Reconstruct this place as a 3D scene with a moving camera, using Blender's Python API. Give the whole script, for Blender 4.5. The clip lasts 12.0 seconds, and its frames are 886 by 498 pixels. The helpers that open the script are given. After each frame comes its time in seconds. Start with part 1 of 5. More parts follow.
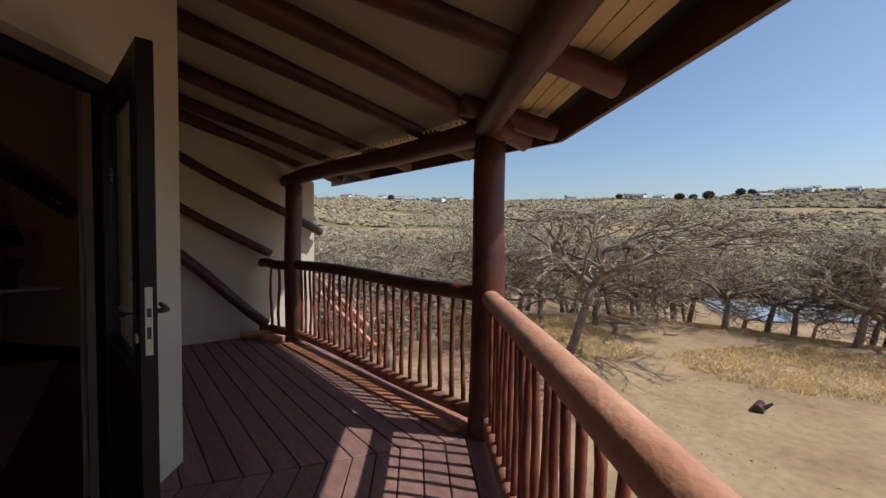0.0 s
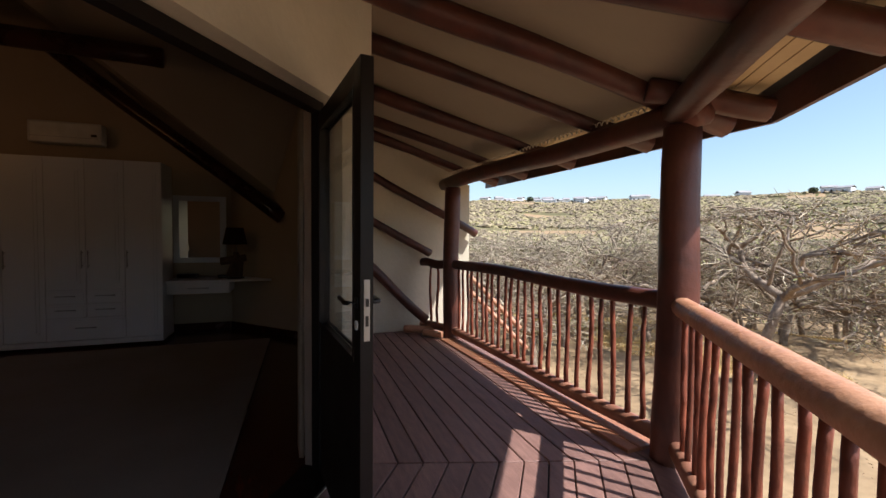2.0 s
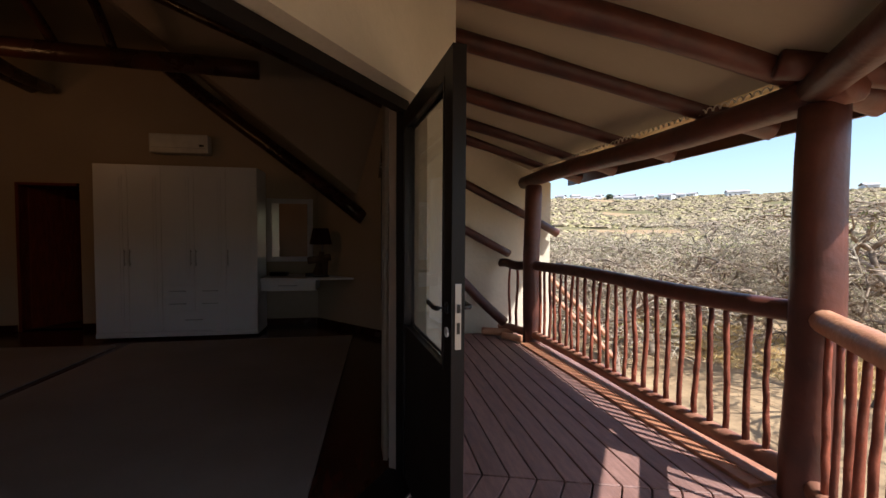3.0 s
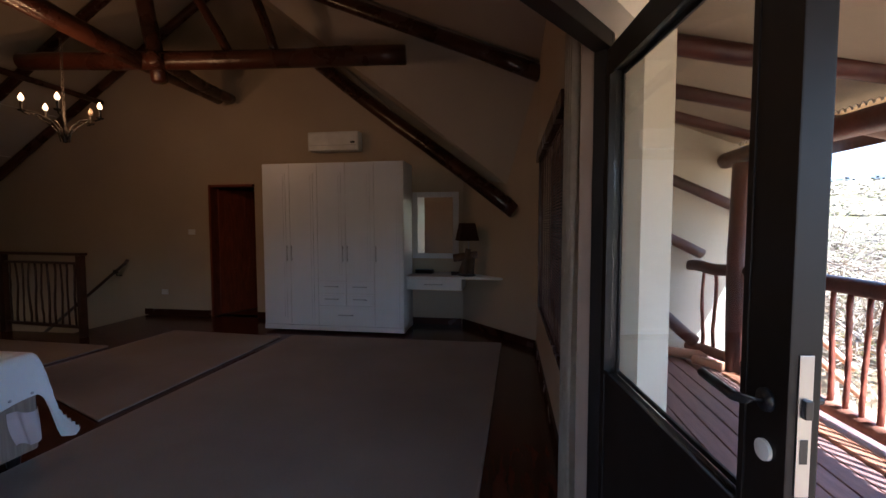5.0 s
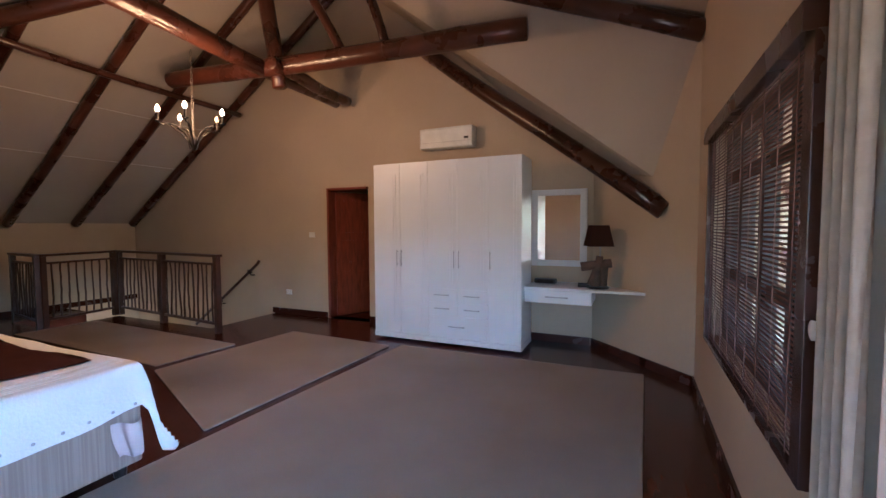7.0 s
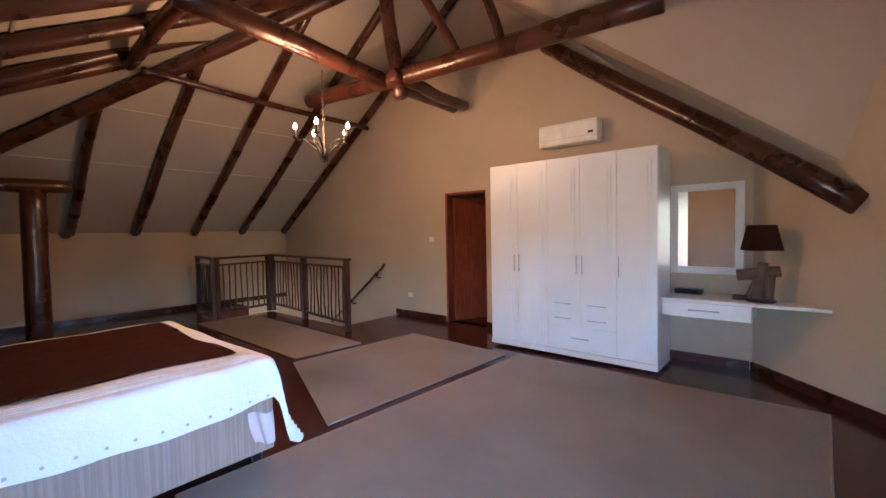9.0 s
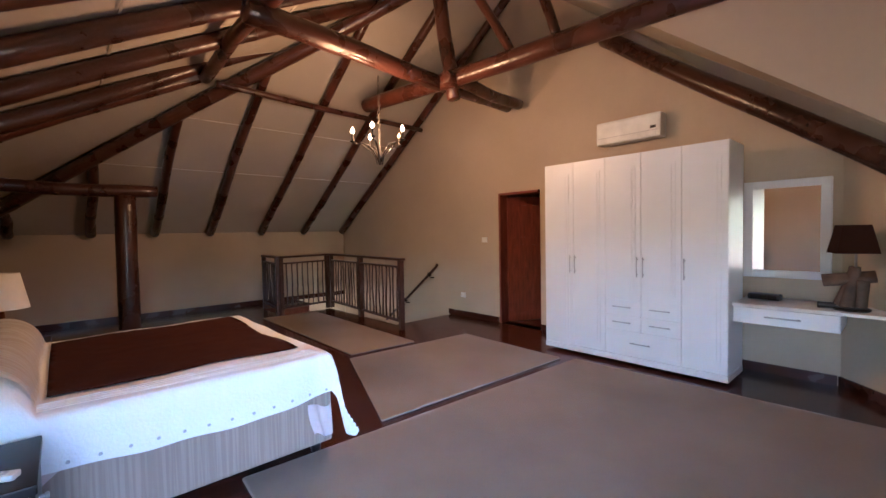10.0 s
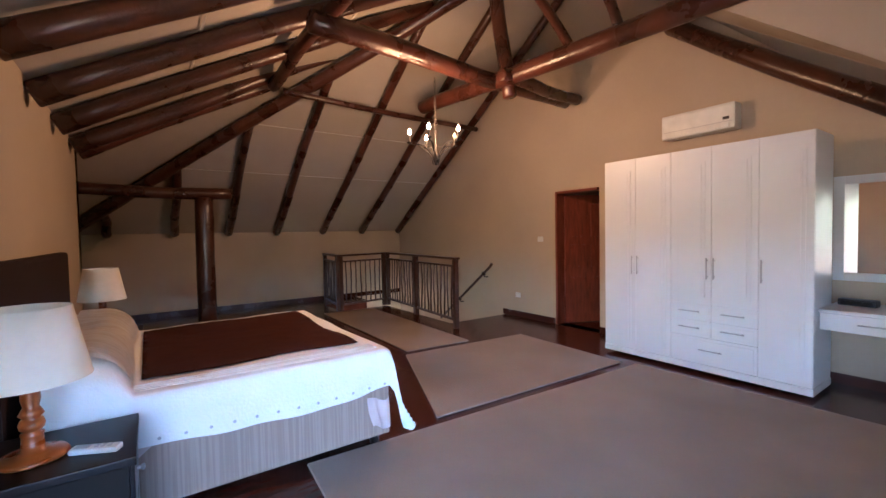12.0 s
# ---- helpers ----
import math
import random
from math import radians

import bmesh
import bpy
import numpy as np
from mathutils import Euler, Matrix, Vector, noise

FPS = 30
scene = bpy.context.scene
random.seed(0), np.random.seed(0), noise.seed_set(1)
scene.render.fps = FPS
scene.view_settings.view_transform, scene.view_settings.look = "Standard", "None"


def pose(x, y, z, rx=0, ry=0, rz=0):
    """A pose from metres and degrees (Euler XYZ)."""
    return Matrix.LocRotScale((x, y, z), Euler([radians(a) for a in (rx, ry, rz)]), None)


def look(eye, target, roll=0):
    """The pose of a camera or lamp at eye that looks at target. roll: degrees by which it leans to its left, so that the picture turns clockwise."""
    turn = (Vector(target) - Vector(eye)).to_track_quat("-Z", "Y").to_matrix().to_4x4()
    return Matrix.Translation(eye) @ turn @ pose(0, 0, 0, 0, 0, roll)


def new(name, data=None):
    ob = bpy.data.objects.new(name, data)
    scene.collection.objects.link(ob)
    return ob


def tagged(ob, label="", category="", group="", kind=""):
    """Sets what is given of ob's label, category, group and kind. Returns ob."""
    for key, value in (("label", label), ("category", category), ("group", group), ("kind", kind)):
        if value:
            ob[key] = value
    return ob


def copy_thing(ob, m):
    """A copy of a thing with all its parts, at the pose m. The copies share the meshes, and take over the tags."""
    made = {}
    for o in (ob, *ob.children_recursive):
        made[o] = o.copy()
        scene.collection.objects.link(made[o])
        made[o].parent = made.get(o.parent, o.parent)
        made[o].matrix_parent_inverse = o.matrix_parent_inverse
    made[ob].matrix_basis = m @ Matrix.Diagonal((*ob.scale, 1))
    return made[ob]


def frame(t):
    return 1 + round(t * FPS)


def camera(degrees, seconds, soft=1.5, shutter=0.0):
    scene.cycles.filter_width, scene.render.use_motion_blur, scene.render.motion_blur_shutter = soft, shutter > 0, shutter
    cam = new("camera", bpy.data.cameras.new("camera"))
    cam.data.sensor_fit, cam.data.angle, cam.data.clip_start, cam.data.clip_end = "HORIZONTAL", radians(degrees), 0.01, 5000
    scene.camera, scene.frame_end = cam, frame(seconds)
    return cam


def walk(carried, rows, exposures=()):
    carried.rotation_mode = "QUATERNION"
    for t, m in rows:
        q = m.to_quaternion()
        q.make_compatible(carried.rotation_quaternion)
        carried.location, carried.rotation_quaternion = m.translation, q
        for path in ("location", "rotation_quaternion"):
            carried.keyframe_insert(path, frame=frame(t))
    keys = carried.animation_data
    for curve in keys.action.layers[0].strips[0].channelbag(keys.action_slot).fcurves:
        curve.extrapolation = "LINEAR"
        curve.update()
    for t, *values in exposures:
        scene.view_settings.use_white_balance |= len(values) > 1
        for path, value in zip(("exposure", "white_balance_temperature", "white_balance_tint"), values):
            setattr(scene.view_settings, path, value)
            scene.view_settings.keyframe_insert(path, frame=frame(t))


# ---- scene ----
cam = camera(92.7, 12.0)

PATH = [
    (0, (0.987, 0.273, 1.379), (2.218, 1.847, 1.301), 0.6),
    (0.5, (0.948, 0.302, 1.373), (2.071, 1.955, 1.298), 0.6),
    (1, (0.901, 0.335, 1.372), (1.865, 2.085, 1.297), 0.6),
    (1.5, (0.869, 0.375, 1.371), (1.688, 2.198, 1.292), 0.6),
    (2, (0.824, 0.428, 1.358), (1.49, 2.312, 1.285), 0.5),
    (2.5, (0.805, 0.468, 1.367), (1.299, 2.405, 1.284), 0.5),
    (2.7, (0.795, 0.499, 1.362), (1.224, 2.451, 1.287), 0.4),
    (4.3, (0.691, 1.006, 1.38), (0.616, 3.002, 1.275), 0.3),
    (4.5, (0.661, 1.085, 1.389), (0.521, 3.077, 1.277), 0.2),
    (5, (0.615, 1.258, 1.391), (0.308, 3.232, 1.277), -0.1),
    (5.5, (0.599, 1.454, 1.394), (0.145, 3.398, 1.281), -0.5),
    (6, (0.556, 1.592, 1.397), (-0.053, 3.493, 1.286), -0.4),
    (6.5, (0.493, 1.722, 1.402), (-0.209, 3.592, 1.293), -0.3),
    (7, (0.431, 1.851, 1.408), (-0.391, 3.671, 1.302), -0.3),
    (9, (0.385, 2.03, 1.403), (-0.918, 3.545, 1.323), -1.1),
    (9.5, (0.378, 2.035, 1.401), (-1.013, 3.47, 1.325), -0.9),
    (10, (0.39, 2.03, 1.409), (-1.093, 3.371, 1.334), -1.1),
    (10.5, (0.384, 2.029, 1.395), (-1.156, 3.302, 1.325), -0.9),
    (11, (0.39, 2.026, 1.397), (-1.193, 3.246, 1.326), -0.9),
    (11.5, (0.39, 2.005, 1.401), (-1.225, 3.184, 1.331), -1.0),
    (12, (0.391, 2.006, 1.41), (-1.248, 3.149, 1.336), -1.1),
]
EXPOSURES = [(0.0, -0.05, 5900, 10), (0.5, 0.25, 6000, 10), (2.7, 0.9, 6000, 10), (4.3, 1.9, 5700, 10), (5.0, 2.6, 5000, 8), (5.5, 3.1, 4600, 6), (6.5, 4.2, 4200, 5), (7.2, 5.0, 4600, 8), (9.0, 5.3, 4650, 9), (12.0, 5.35, 4620, 9)]
walk(cam, [(t, look(eye, target, roll)) for t, eye, target, roll in PATH], EXPOSURES)

# ---------- light and exposure ----------
CHAND_W = 1.05
SUN_DIR = Vector((0.495, -0.60, 1.0)).normalized()
world = bpy.data.worlds.new("sky")
scene.world = world
world.use_nodes = True
wn = world.node_tree
wn.nodes.clear()
sky = wn.nodes.new("ShaderNodeTexSky")
sky.sky_type = "NISHITA"
sky.sun_disc = False
sky.sun_elevation = math.asin(SUN_DIR.z)
sky.sun_rotation = math.atan2(SUN_DIR.x, SUN_DIR.y)
sky.dust_density = 1.5
bg = wn.nodes.new("ShaderNodeBackground")
bg.inputs["Strength"].default_value = 0.125
wo = wn.nodes.new("ShaderNodeOutputWorld")
wn.links.new(sky.outputs[0], bg.inputs[0])
wn.links.new(bg.outputs[0], wo.inputs[0])

sun_data = bpy.data.lights.new("sun", "SUN")
sun_data.energy, sun_data.angle, sun_data.color = 5.0, radians(0.55), (1.0, 0.95, 0.88)
sun = new("sun", sun_data)
sun.matrix_world = look(SUN_DIR * 50, (0, 0, 0))


# ---------- node helpers ----------
def mat(name, base=(0.5, 0.5, 0.5), rough=0.6, metal=0.0, dark=None, scale=6.0, stretch=(1, 1, 1), detail=6.0,
        bump=0.0, bump_scale=40.0, fine=None, spec=0.5, vary=0.0, coords="Object", contrast=(0.3, 0.7)):
    """A principled material: two colours mixed by a stretched noise, fine grain, bump, and a change from object to object."""
    m = bpy.data.materials.new(name)
    m.use_nodes = True
    nt = m.node_tree
    bsdf = nt.nodes["Principled BSDF"]
    bsdf.inputs["Roughness"].default_value = rough
    bsdf.inputs["Metallic"].default_value = metal
    bsdf.inputs["Specular IOR Level"].default_value = spec
    dark = dark or tuple(c * 0.8 for c in base)
    tc = nt.nodes.new("ShaderNodeTexCoord")
    mp = nt.nodes.new("ShaderNodeMapping")
    mp.inputs["Scale"].default_value = stretch
    nt.links.new(tc.outputs[coords], mp.inputs[0])
    n1 = nt.nodes.new("ShaderNodeTexNoise")
    n1.inputs["Scale"].default_value = scale
    n1.inputs["Detail"].default_value = detail
    nt.links.new(mp.outputs[0], n1.inputs[0])
    mr = nt.nodes.new("ShaderNodeMapRange")
    mr.inputs[1].default_value, mr.inputs[2].default_value = contrast
    nt.links.new(n1.outputs[0], mr.inputs[0])
    mix = nt.nodes.new("ShaderNodeMix")
    mix.data_type = "RGBA"
    mix.inputs["A"].default_value = (*dark, 1)
    mix.inputs["B"].default_value = (*base, 1)
    nt.links.new(mr.outputs[0], mix.inputs["Factor"])
    out = mix.outputs["Result"]
    n2 = nt.nodes.new("ShaderNodeTexNoise")
    n2.inputs["Scale"].default_value = bump_scale
    n2.inputs["Detail"].default_value = 4
    nt.links.new(mp.outputs[0], n2.inputs[0])
    if fine:
        mf = nt.nodes.new("ShaderNodeMix")
        mf.data_type = "RGBA"
        mf.blend_type = "MULTIPLY"
        mf.inputs["Factor"].default_value = 1.0
        r2 = nt.nodes.new("ShaderNodeMapRange")
        r2.inputs[3].default_value, r2.inputs[4].default_value = 1 - fine, 1 + fine
        nt.links.new(n2.outputs[0], r2.inputs[0])
        nt.links.new(out, mf.inputs["A"])
        nt.links.new(r2.outputs[0], mf.inputs["B"])
        out = mf.outputs["Result"]
    if vary:
        oi = nt.nodes.new("ShaderNodeObjectInfo")
        hs = nt.nodes.new("ShaderNodeHueSaturation")
        r3 = nt.nodes.new("ShaderNodeMapRange")
        r3.inputs[3].default_value, r3.inputs[4].default_value = 1 - vary, 1 + vary
        nt.links.new(oi.outputs["Random"], r3.inputs[0])
        nt.links.new(r3.outputs[0], hs.inputs["Value"])
        nt.links.new(out, hs.inputs["Color"])
        out = hs.outputs[0]
    nt.links.new(out, bsdf.inputs["Base Color"])
    rr = nt.nodes.new("ShaderNodeMapRange")
    rr.inputs[3].default_value, rr.inputs[4].default_value = max(rough - 0.08, 0.02), min(rough + 0.1, 1)
    nt.links.new(n1.outputs[0], rr.inputs[0])
    nt.links.new(rr.outputs[0], bsdf.inputs["Roughness"])
    if bump:
        bp = nt.nodes.new("ShaderNodeBump")
        bp.inputs["Strength"].default_value = bump
        bp.inputs["Distance"].default_value = 0.01
        nt.links.new(n2.outputs[0], bp.inputs["Height"])
        nt.links.new(bp.outputs[0], bsdf.inputs["Normal"])
    return m


M = {}
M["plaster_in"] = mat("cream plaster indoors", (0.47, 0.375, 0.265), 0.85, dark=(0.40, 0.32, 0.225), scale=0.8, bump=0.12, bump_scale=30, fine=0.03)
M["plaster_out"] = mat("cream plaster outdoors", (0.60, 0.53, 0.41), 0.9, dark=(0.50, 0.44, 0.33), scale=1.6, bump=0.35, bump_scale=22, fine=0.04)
M["ceiling"] = mat("ceiling board", (0.42, 0.36, 0.285), 0.85, dark=(0.37, 0.315, 0.25), scale=0.9, bump=0.06, bump_scale=25, fine=0.02)
M["joint"] = mat("ceiling joint filler", (0.68, 0.62, 0.53), 0.8)
M["balcony_board"] = mat("balcony ceiling board", (0.34, 0.28, 0.205), 0.85, dark=(0.29, 0.235, 0.17), scale=1.2, bump=0.08, bump_scale=25, fine=0.03)
M["log_in"] = mat("varnished dark log", (0.066, 0.019, 0.008), 0.27, dark=(0.023, 0.008, 0.005), scale=2.6, stretch=(1, 1, 1), bump=0.5, bump_scale=14, fine=0.15, vary=0.25)
# balcony logs: base darkened to carry the shade under the roof
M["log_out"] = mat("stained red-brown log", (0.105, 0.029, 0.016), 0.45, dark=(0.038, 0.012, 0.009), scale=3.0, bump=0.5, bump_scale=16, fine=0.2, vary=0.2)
# same logs in a paler base that stands in for direct sun
M["log_pale"] = mat("sunlit pale log", (0.56, 0.29, 0.17), 0.5, dark=(0.36, 0.145, 0.075), scale=3.5, bump=0.5, bump_scale=30, fine=0.2)
M["baluster"] = mat("stained branch", (0.23, 0.055, 0.025), 0.55, dark=(0.12, 0.03, 0.015), scale=7, bump=0.5, bump_scale=40, fine=0.2, vary=0.25)
M["tg"] = mat("pale tongue and groove", (0.50, 0.38, 0.21), 0.7, dark=(0.42, 0.30, 0.16), scale=4, fine=0.06, vary=0.1)
M["deck"] = mat("grey-brown deck board", (0.25, 0.135, 0.108), 0.6, dark=(0.155, 0.08, 0.064), scale=5, stretch=(6, 1, 1), bump=0.3, bump_scale=30, fine=0.12, vary=0.18)
M["floor_wood"] = mat("dark polished floorboard", (0.075, 0.022, 0.014), 0.16, dark=(0.035, 0.011, 0.008), scale=4, stretch=(5, 1, 1), bump=0.08, bump_scale=25, fine=0.15, vary=0.15)
M["skirting"] = mat("dark varnished skirting", (0.05, 0.018, 0.012), 0.25, dark=(0.03, 0.012, 0.009), scale=4)
M["carpet"] = mat("grey-taupe carpet", (0.34, 0.29, 0.25), 0.97, dark=(0.285, 0.24, 0.205), scale=1.3, bump=0.9, bump_scale=260, fine=0.14, spec=0.1)
M["carpet_edge"] = mat("carpet binding", (0.36, 0.31, 0.27), 0.95, spec=0.1)
M["white"] = mat("white painted board", (0.67, 0.67, 0.69), 0.34, dark=(0.63, 0.63, 0.65), scale=2)
M["white_wall"] = mat("white plinth", (0.7, 0.7, 0.7), 0.5)
M["steel"] = mat("brushed steel", (0.45, 0.45, 0.46), 0.3, metal=1.0)
M["mahogany"] = mat("red-brown door wood", (0.22, 0.045, 0.018), 0.33, dark=(0.11, 0.022, 0.011), scale=5, stretch=(6, 6, 1), fine=0.12)
M["door_dark"] = mat("dark painted door frame", (0.013, 0.009, 0.008), 0.45, dark=(0.008, 0.006, 0.005), scale=4, spec=0.25)
M["headboard"] = mat("dark brown upholstery", (0.032, 0.017, 0.014), 0.75, dark=(0.022, 0.012, 0.010), spec=0.1, scale=20, bump=0.3, bump_scale=200)
M["runner"] = mat("dark brown throw", (0.115, 0.033, 0.018), 0.9, dark=(0.085, 0.024, 0.014), scale=10, bump=0.5, bump_scale=180, spec=0.15)
M["linen"] = mat("white linen", (0.84, 0.84, 0.87), 0.9, dark=(0.79, 0.79, 0.82), scale=3, bump=0.3, bump_scale=60, spec=0.15)
M["cream_linen"] = mat("beige linen", (0.56, 0.45, 0.36), 0.9, dark=(0.5, 0.39, 0.31), scale=60, spec=0.15)
M["striped_linen"] = mat("cream linen with beige stripes", (0.86, 0.83, 0.82), 0.9, dark=(0.76, 0.70, 0.66), scale=22, stretch=(2.4, 0.12, 0.12), detail=2, bump=0.3, bump_scale=60, spec=0.15, contrast=(0.45, 0.55))
M["trim_brown"] = mat("brown painted reveal", (0.27, 0.195, 0.145), 0.7)
M["pink_sheet"] = mat("pale mauve sheet", (0.60, 0.50, 0.50), 0.9, scale=5, spec=0.15)
M["dot"] = mat("grey embroidery", (0.48, 0.48, 0.52), 0.8)
M["nightstand"] = mat("black-brown lacquer", (0.011, 0.009, 0.009), 0.3, dark=(0.007, 0.006, 0.006), scale=3, spec=0.2)
M["nightstand_side"] = mat("black-brown lacquered side", (0.010, 0.008, 0.007), 0.5, dark=(0.007, 0.006, 0.005), scale=3, spec=0.2)
M["turned"] = mat("honey turned wood", (0.30, 0.085, 0.013), 0.28, dark=(0.19, 0.045, 0.009), scale=6, stretch=(1, 1, 4))
M["shade"] = mat("cream lampshade cloth", (0.72, 0.66, 0.56), 0.9, dark=(0.69, 0.63, 0.53), scale=30, spec=0.1)
M["shade_dark"] = mat("dark brown lampshade", (0.06, 0.025, 0.018), 0.8, spec=0.1)
M["plastic"] = mat("white plastic", (0.72, 0.72, 0.69), 0.35)
M["plastic_dark"] = mat("black plastic", (0.015, 0.015, 0.017), 0.3)
M["iron"] = mat("dark iron", (0.03, 0.022, 0.018), 0.45, metal=0.4, dark=(0.018, 0.014, 0.012), scale=8)
M["branch_in"] = mat("dark varnished branch", (0.055, 0.022, 0.013), 0.35, dark=(0.03, 0.013, 0.009), scale=8, vary=0.2)
M["curtain"] = mat("beige curtain", (0.47, 0.39, 0.30), 0.92, dark=(0.41, 0.335, 0.255), scale=30, spec=0.1)
M["blind"] = mat("brown woven blind", (0.13, 0.055, 0.035), 0.7, dark=(0.07, 0.03, 0.02), scale=12, vary=0.1)
M["stone"] = mat("carved driftwood", (0.12, 0.078, 0.05), 0.8, dark=(0.05, 0.033, 0.022), scale=8, bump=0.6, bump_scale=20)
M["base_fabric"] = mat("striped bed base cloth", (0.35, 0.28, 0.235), 0.85, dark=(0.29, 0.23, 0.19), scale=62, stretch=(1, 1, 0.02), detail=2, spec=0.15, contrast=(0.42, 0.6))
M["grass"] = mat("dry grass ground", (0.38, 0.265, 0.15), 0.95, dark=(0.24, 0.16, 0.09), scale=0.4, bump=1.0, bump_scale=4, fine=0.35, spec=0.1, detail=12)
M["hill"] = mat("far bush hill", (0.22, 0.185, 0.10), 0.95, dark=(0.10, 0.095, 0.055), scale=0.035, fine=0.4, bump_scale=0.35, spec=0.0, detail=14)
M["border"] = mat("orange-brown border board", (0.40, 0.175, 0.09), 0.55, dark=(0.26, 0.105, 0.055), scale=5, bump=0.3, bump_scale=30, fine=0.12)
# bottom rails: base lightened for the sun falling on their tops
M["log_mid"] = mat("sunlit red-brown log", (0.36, 0.165, 0.10), 0.55, dark=(0.18, 0.065, 0.04), scale=4, bump=0.5, bump_scale=25, fine=0.2)
M["leaf_dark"] = mat("dark foliage", (0.12, 0.135, 0.085), 0.9, dark=(0.08, 0.09, 0.06), scale=0.5, spec=0.1)
M["litter"] = mat("leaf litter", (0.32, 0.21, 0.12), 0.95, dark=(0.2, 0.135, 0.08), scale=6, spec=0.1)
M["bark"] = mat("grey acacia bark", (0.36, 0.285, 0.215), 0.9, dark=(0.16, 0.115, 0.085), scale=5, bump=0.6, bump_scale=20, fine=0.2, spec=0.1)
M["twig"] = mat("pale grey twig", (0.52, 0.44, 0.32), 0.9, dark=(0.32, 0.26, 0.185), scale=1.2, spec=0.05)
M["leaf"] = mat("thin dry foliage", (0.27, 0.27, 0.115), 0.85, dark=(0.20, 0.19, 0.085), scale=0.6, spec=0.1, vary=0.2)
M["tuft"] = mat("straw tuft", (0.78, 0.57, 0.25), 0.9, dark=(0.55, 0.39, 0.17), scale=1, spec=0.1)
M["house_white"] = mat("far white house", (0.75, 0.74, 0.72), 0.8)
M["house_roof"] = mat("far roof", (0.35, 0.33, 0.33), 0.7)
M["water"] = mat("lake water", (0.30, 0.36, 0.43), 0.12, dark=(0.26, 0.32, 0.39), scale=0.05, bump=0.15, bump_scale=1.0)
M["void"] = mat("dark passage plaster", (0.40, 0.34, 0.26), 0.9)


def glass_mat():
    m = bpy.data.materials.new("window glass")
    m.use_nodes = True
    nt = m.node_tree
    nt.nodes.clear()
    o = nt.nodes.new("ShaderNodeOutputMaterial")
    t = nt.nodes.new("ShaderNodeBsdfTransparent")
    g = nt.nodes.new("ShaderNodeBsdfGlossy")
    g.inputs["Roughness"].default_value = 0.02
    x = nt.nodes.new("ShaderNodeMixShader")
    lw = nt.nodes.new("ShaderNodeLayerWeight")
    lw.inputs[0].default_value = 0.5
    pw = nt.nodes.new("ShaderNodeMath")
    pw.operation = "POWER"
    pw.inputs[1].default_value = 4.5
    nt.links.new(lw.outputs["Facing"], pw.inputs[0])
    fr = nt.nodes.new("ShaderNodeMath")
    fr.operation = "MULTIPLY_ADD"
    fr.inputs[1].default_value, fr.inputs[2].default_value = 0.7, 0.035
    nt.links.new(pw.outputs[0], fr.inputs[0])
    t.inputs[0].default_value = (0.93, 0.94, 0.93, 1)
    nt.links.new(fr.outputs[0], x.inputs[0])
    nt.links.new(t.outputs[0], x.inputs[1])
    nt.links.new(g.outputs[0], x.inputs[2])
    nt.links.new(x.outputs[0], o.inputs[0])
    return m


def plain(name, col, rough=0.5, metal=0.0, emit=None, power=0.0):
    m = bpy.data.materials.new(name)
    m.use_nodes = True
    b = m.node_tree.nodes["Principled BSDF"]
    b.inputs["Base Color"].default_value = (*col, 1)
    b.inputs["Roughness"].default_value = rough
    b.inputs["Metallic"].default_value = metal
    if emit:
        b.inputs["Emission Color"].default_value = (*emit, 1)
        b.inputs["Emission Strength"].default_value = power
    return m


M["glass"] = glass_mat()
M["mirror"] = plain("mirror glass", (0.9, 0.9, 0.9), 0.01, 1.0)
M["bulb"] = plain("glowing bulb", (1, 0.8, 0.5), 0.3, 0.0, (1.0, 0.62, 0.28), 0.5)
M["bulb_off"] = plain("unlit bulb", (0.6, 0.5, 0.4), 0.2)


# ---------- mesh helpers ----------
def finish(name, bm, material, smooth=False):
    me = bpy.data.meshes.new(name)
    bm.normal_update()
    bm.to_mesh(me)
    bm.free()
    me.materials.append(material)
    if smooth:
        me.polygons.foreach_set("use_smooth", [True] * len(me.polygons))
    return me


def part(name, bm, material, parent=None, label="", smooth=False):
    """One mesh object under a thing or a part, in the thing's own axes."""
    ob = new(name, finish(name, bm, material, smooth))
    if parent:
        ob.parent = parent
    if label:
        tagged(ob, label=label)
    return ob


def thing(name, label, category, group="", m=None, kind=""):
    ob = new(name)
    ob.empty_display_size = 0.1
    tagged(ob, label, category, group, kind)
    if m:
        ob.matrix_basis = m
    return ob


def box(bm, lo, hi, bevel=0.0, m=None):
    """A box from corner lo to corner hi, with bevelled edges."""
    c = [(a + b) / 2 for a, b in zip(lo, hi)]
    s = [abs(b - a) for a, b in zip(lo, hi)]
    r = bmesh.ops.create_cube(bm, size=1.0, matrix=(m or Matrix()) @ Matrix.Translation(c) @ Matrix.Diagonal((*s, 1)))
    if bevel:
        es = {e for v in r["verts"] for e in v.link_edges}
        bmesh.ops.bevel(bm, geom=list(es), offset=bevel, segments=2, affect="EDGES", profile=0.7)
    return bm


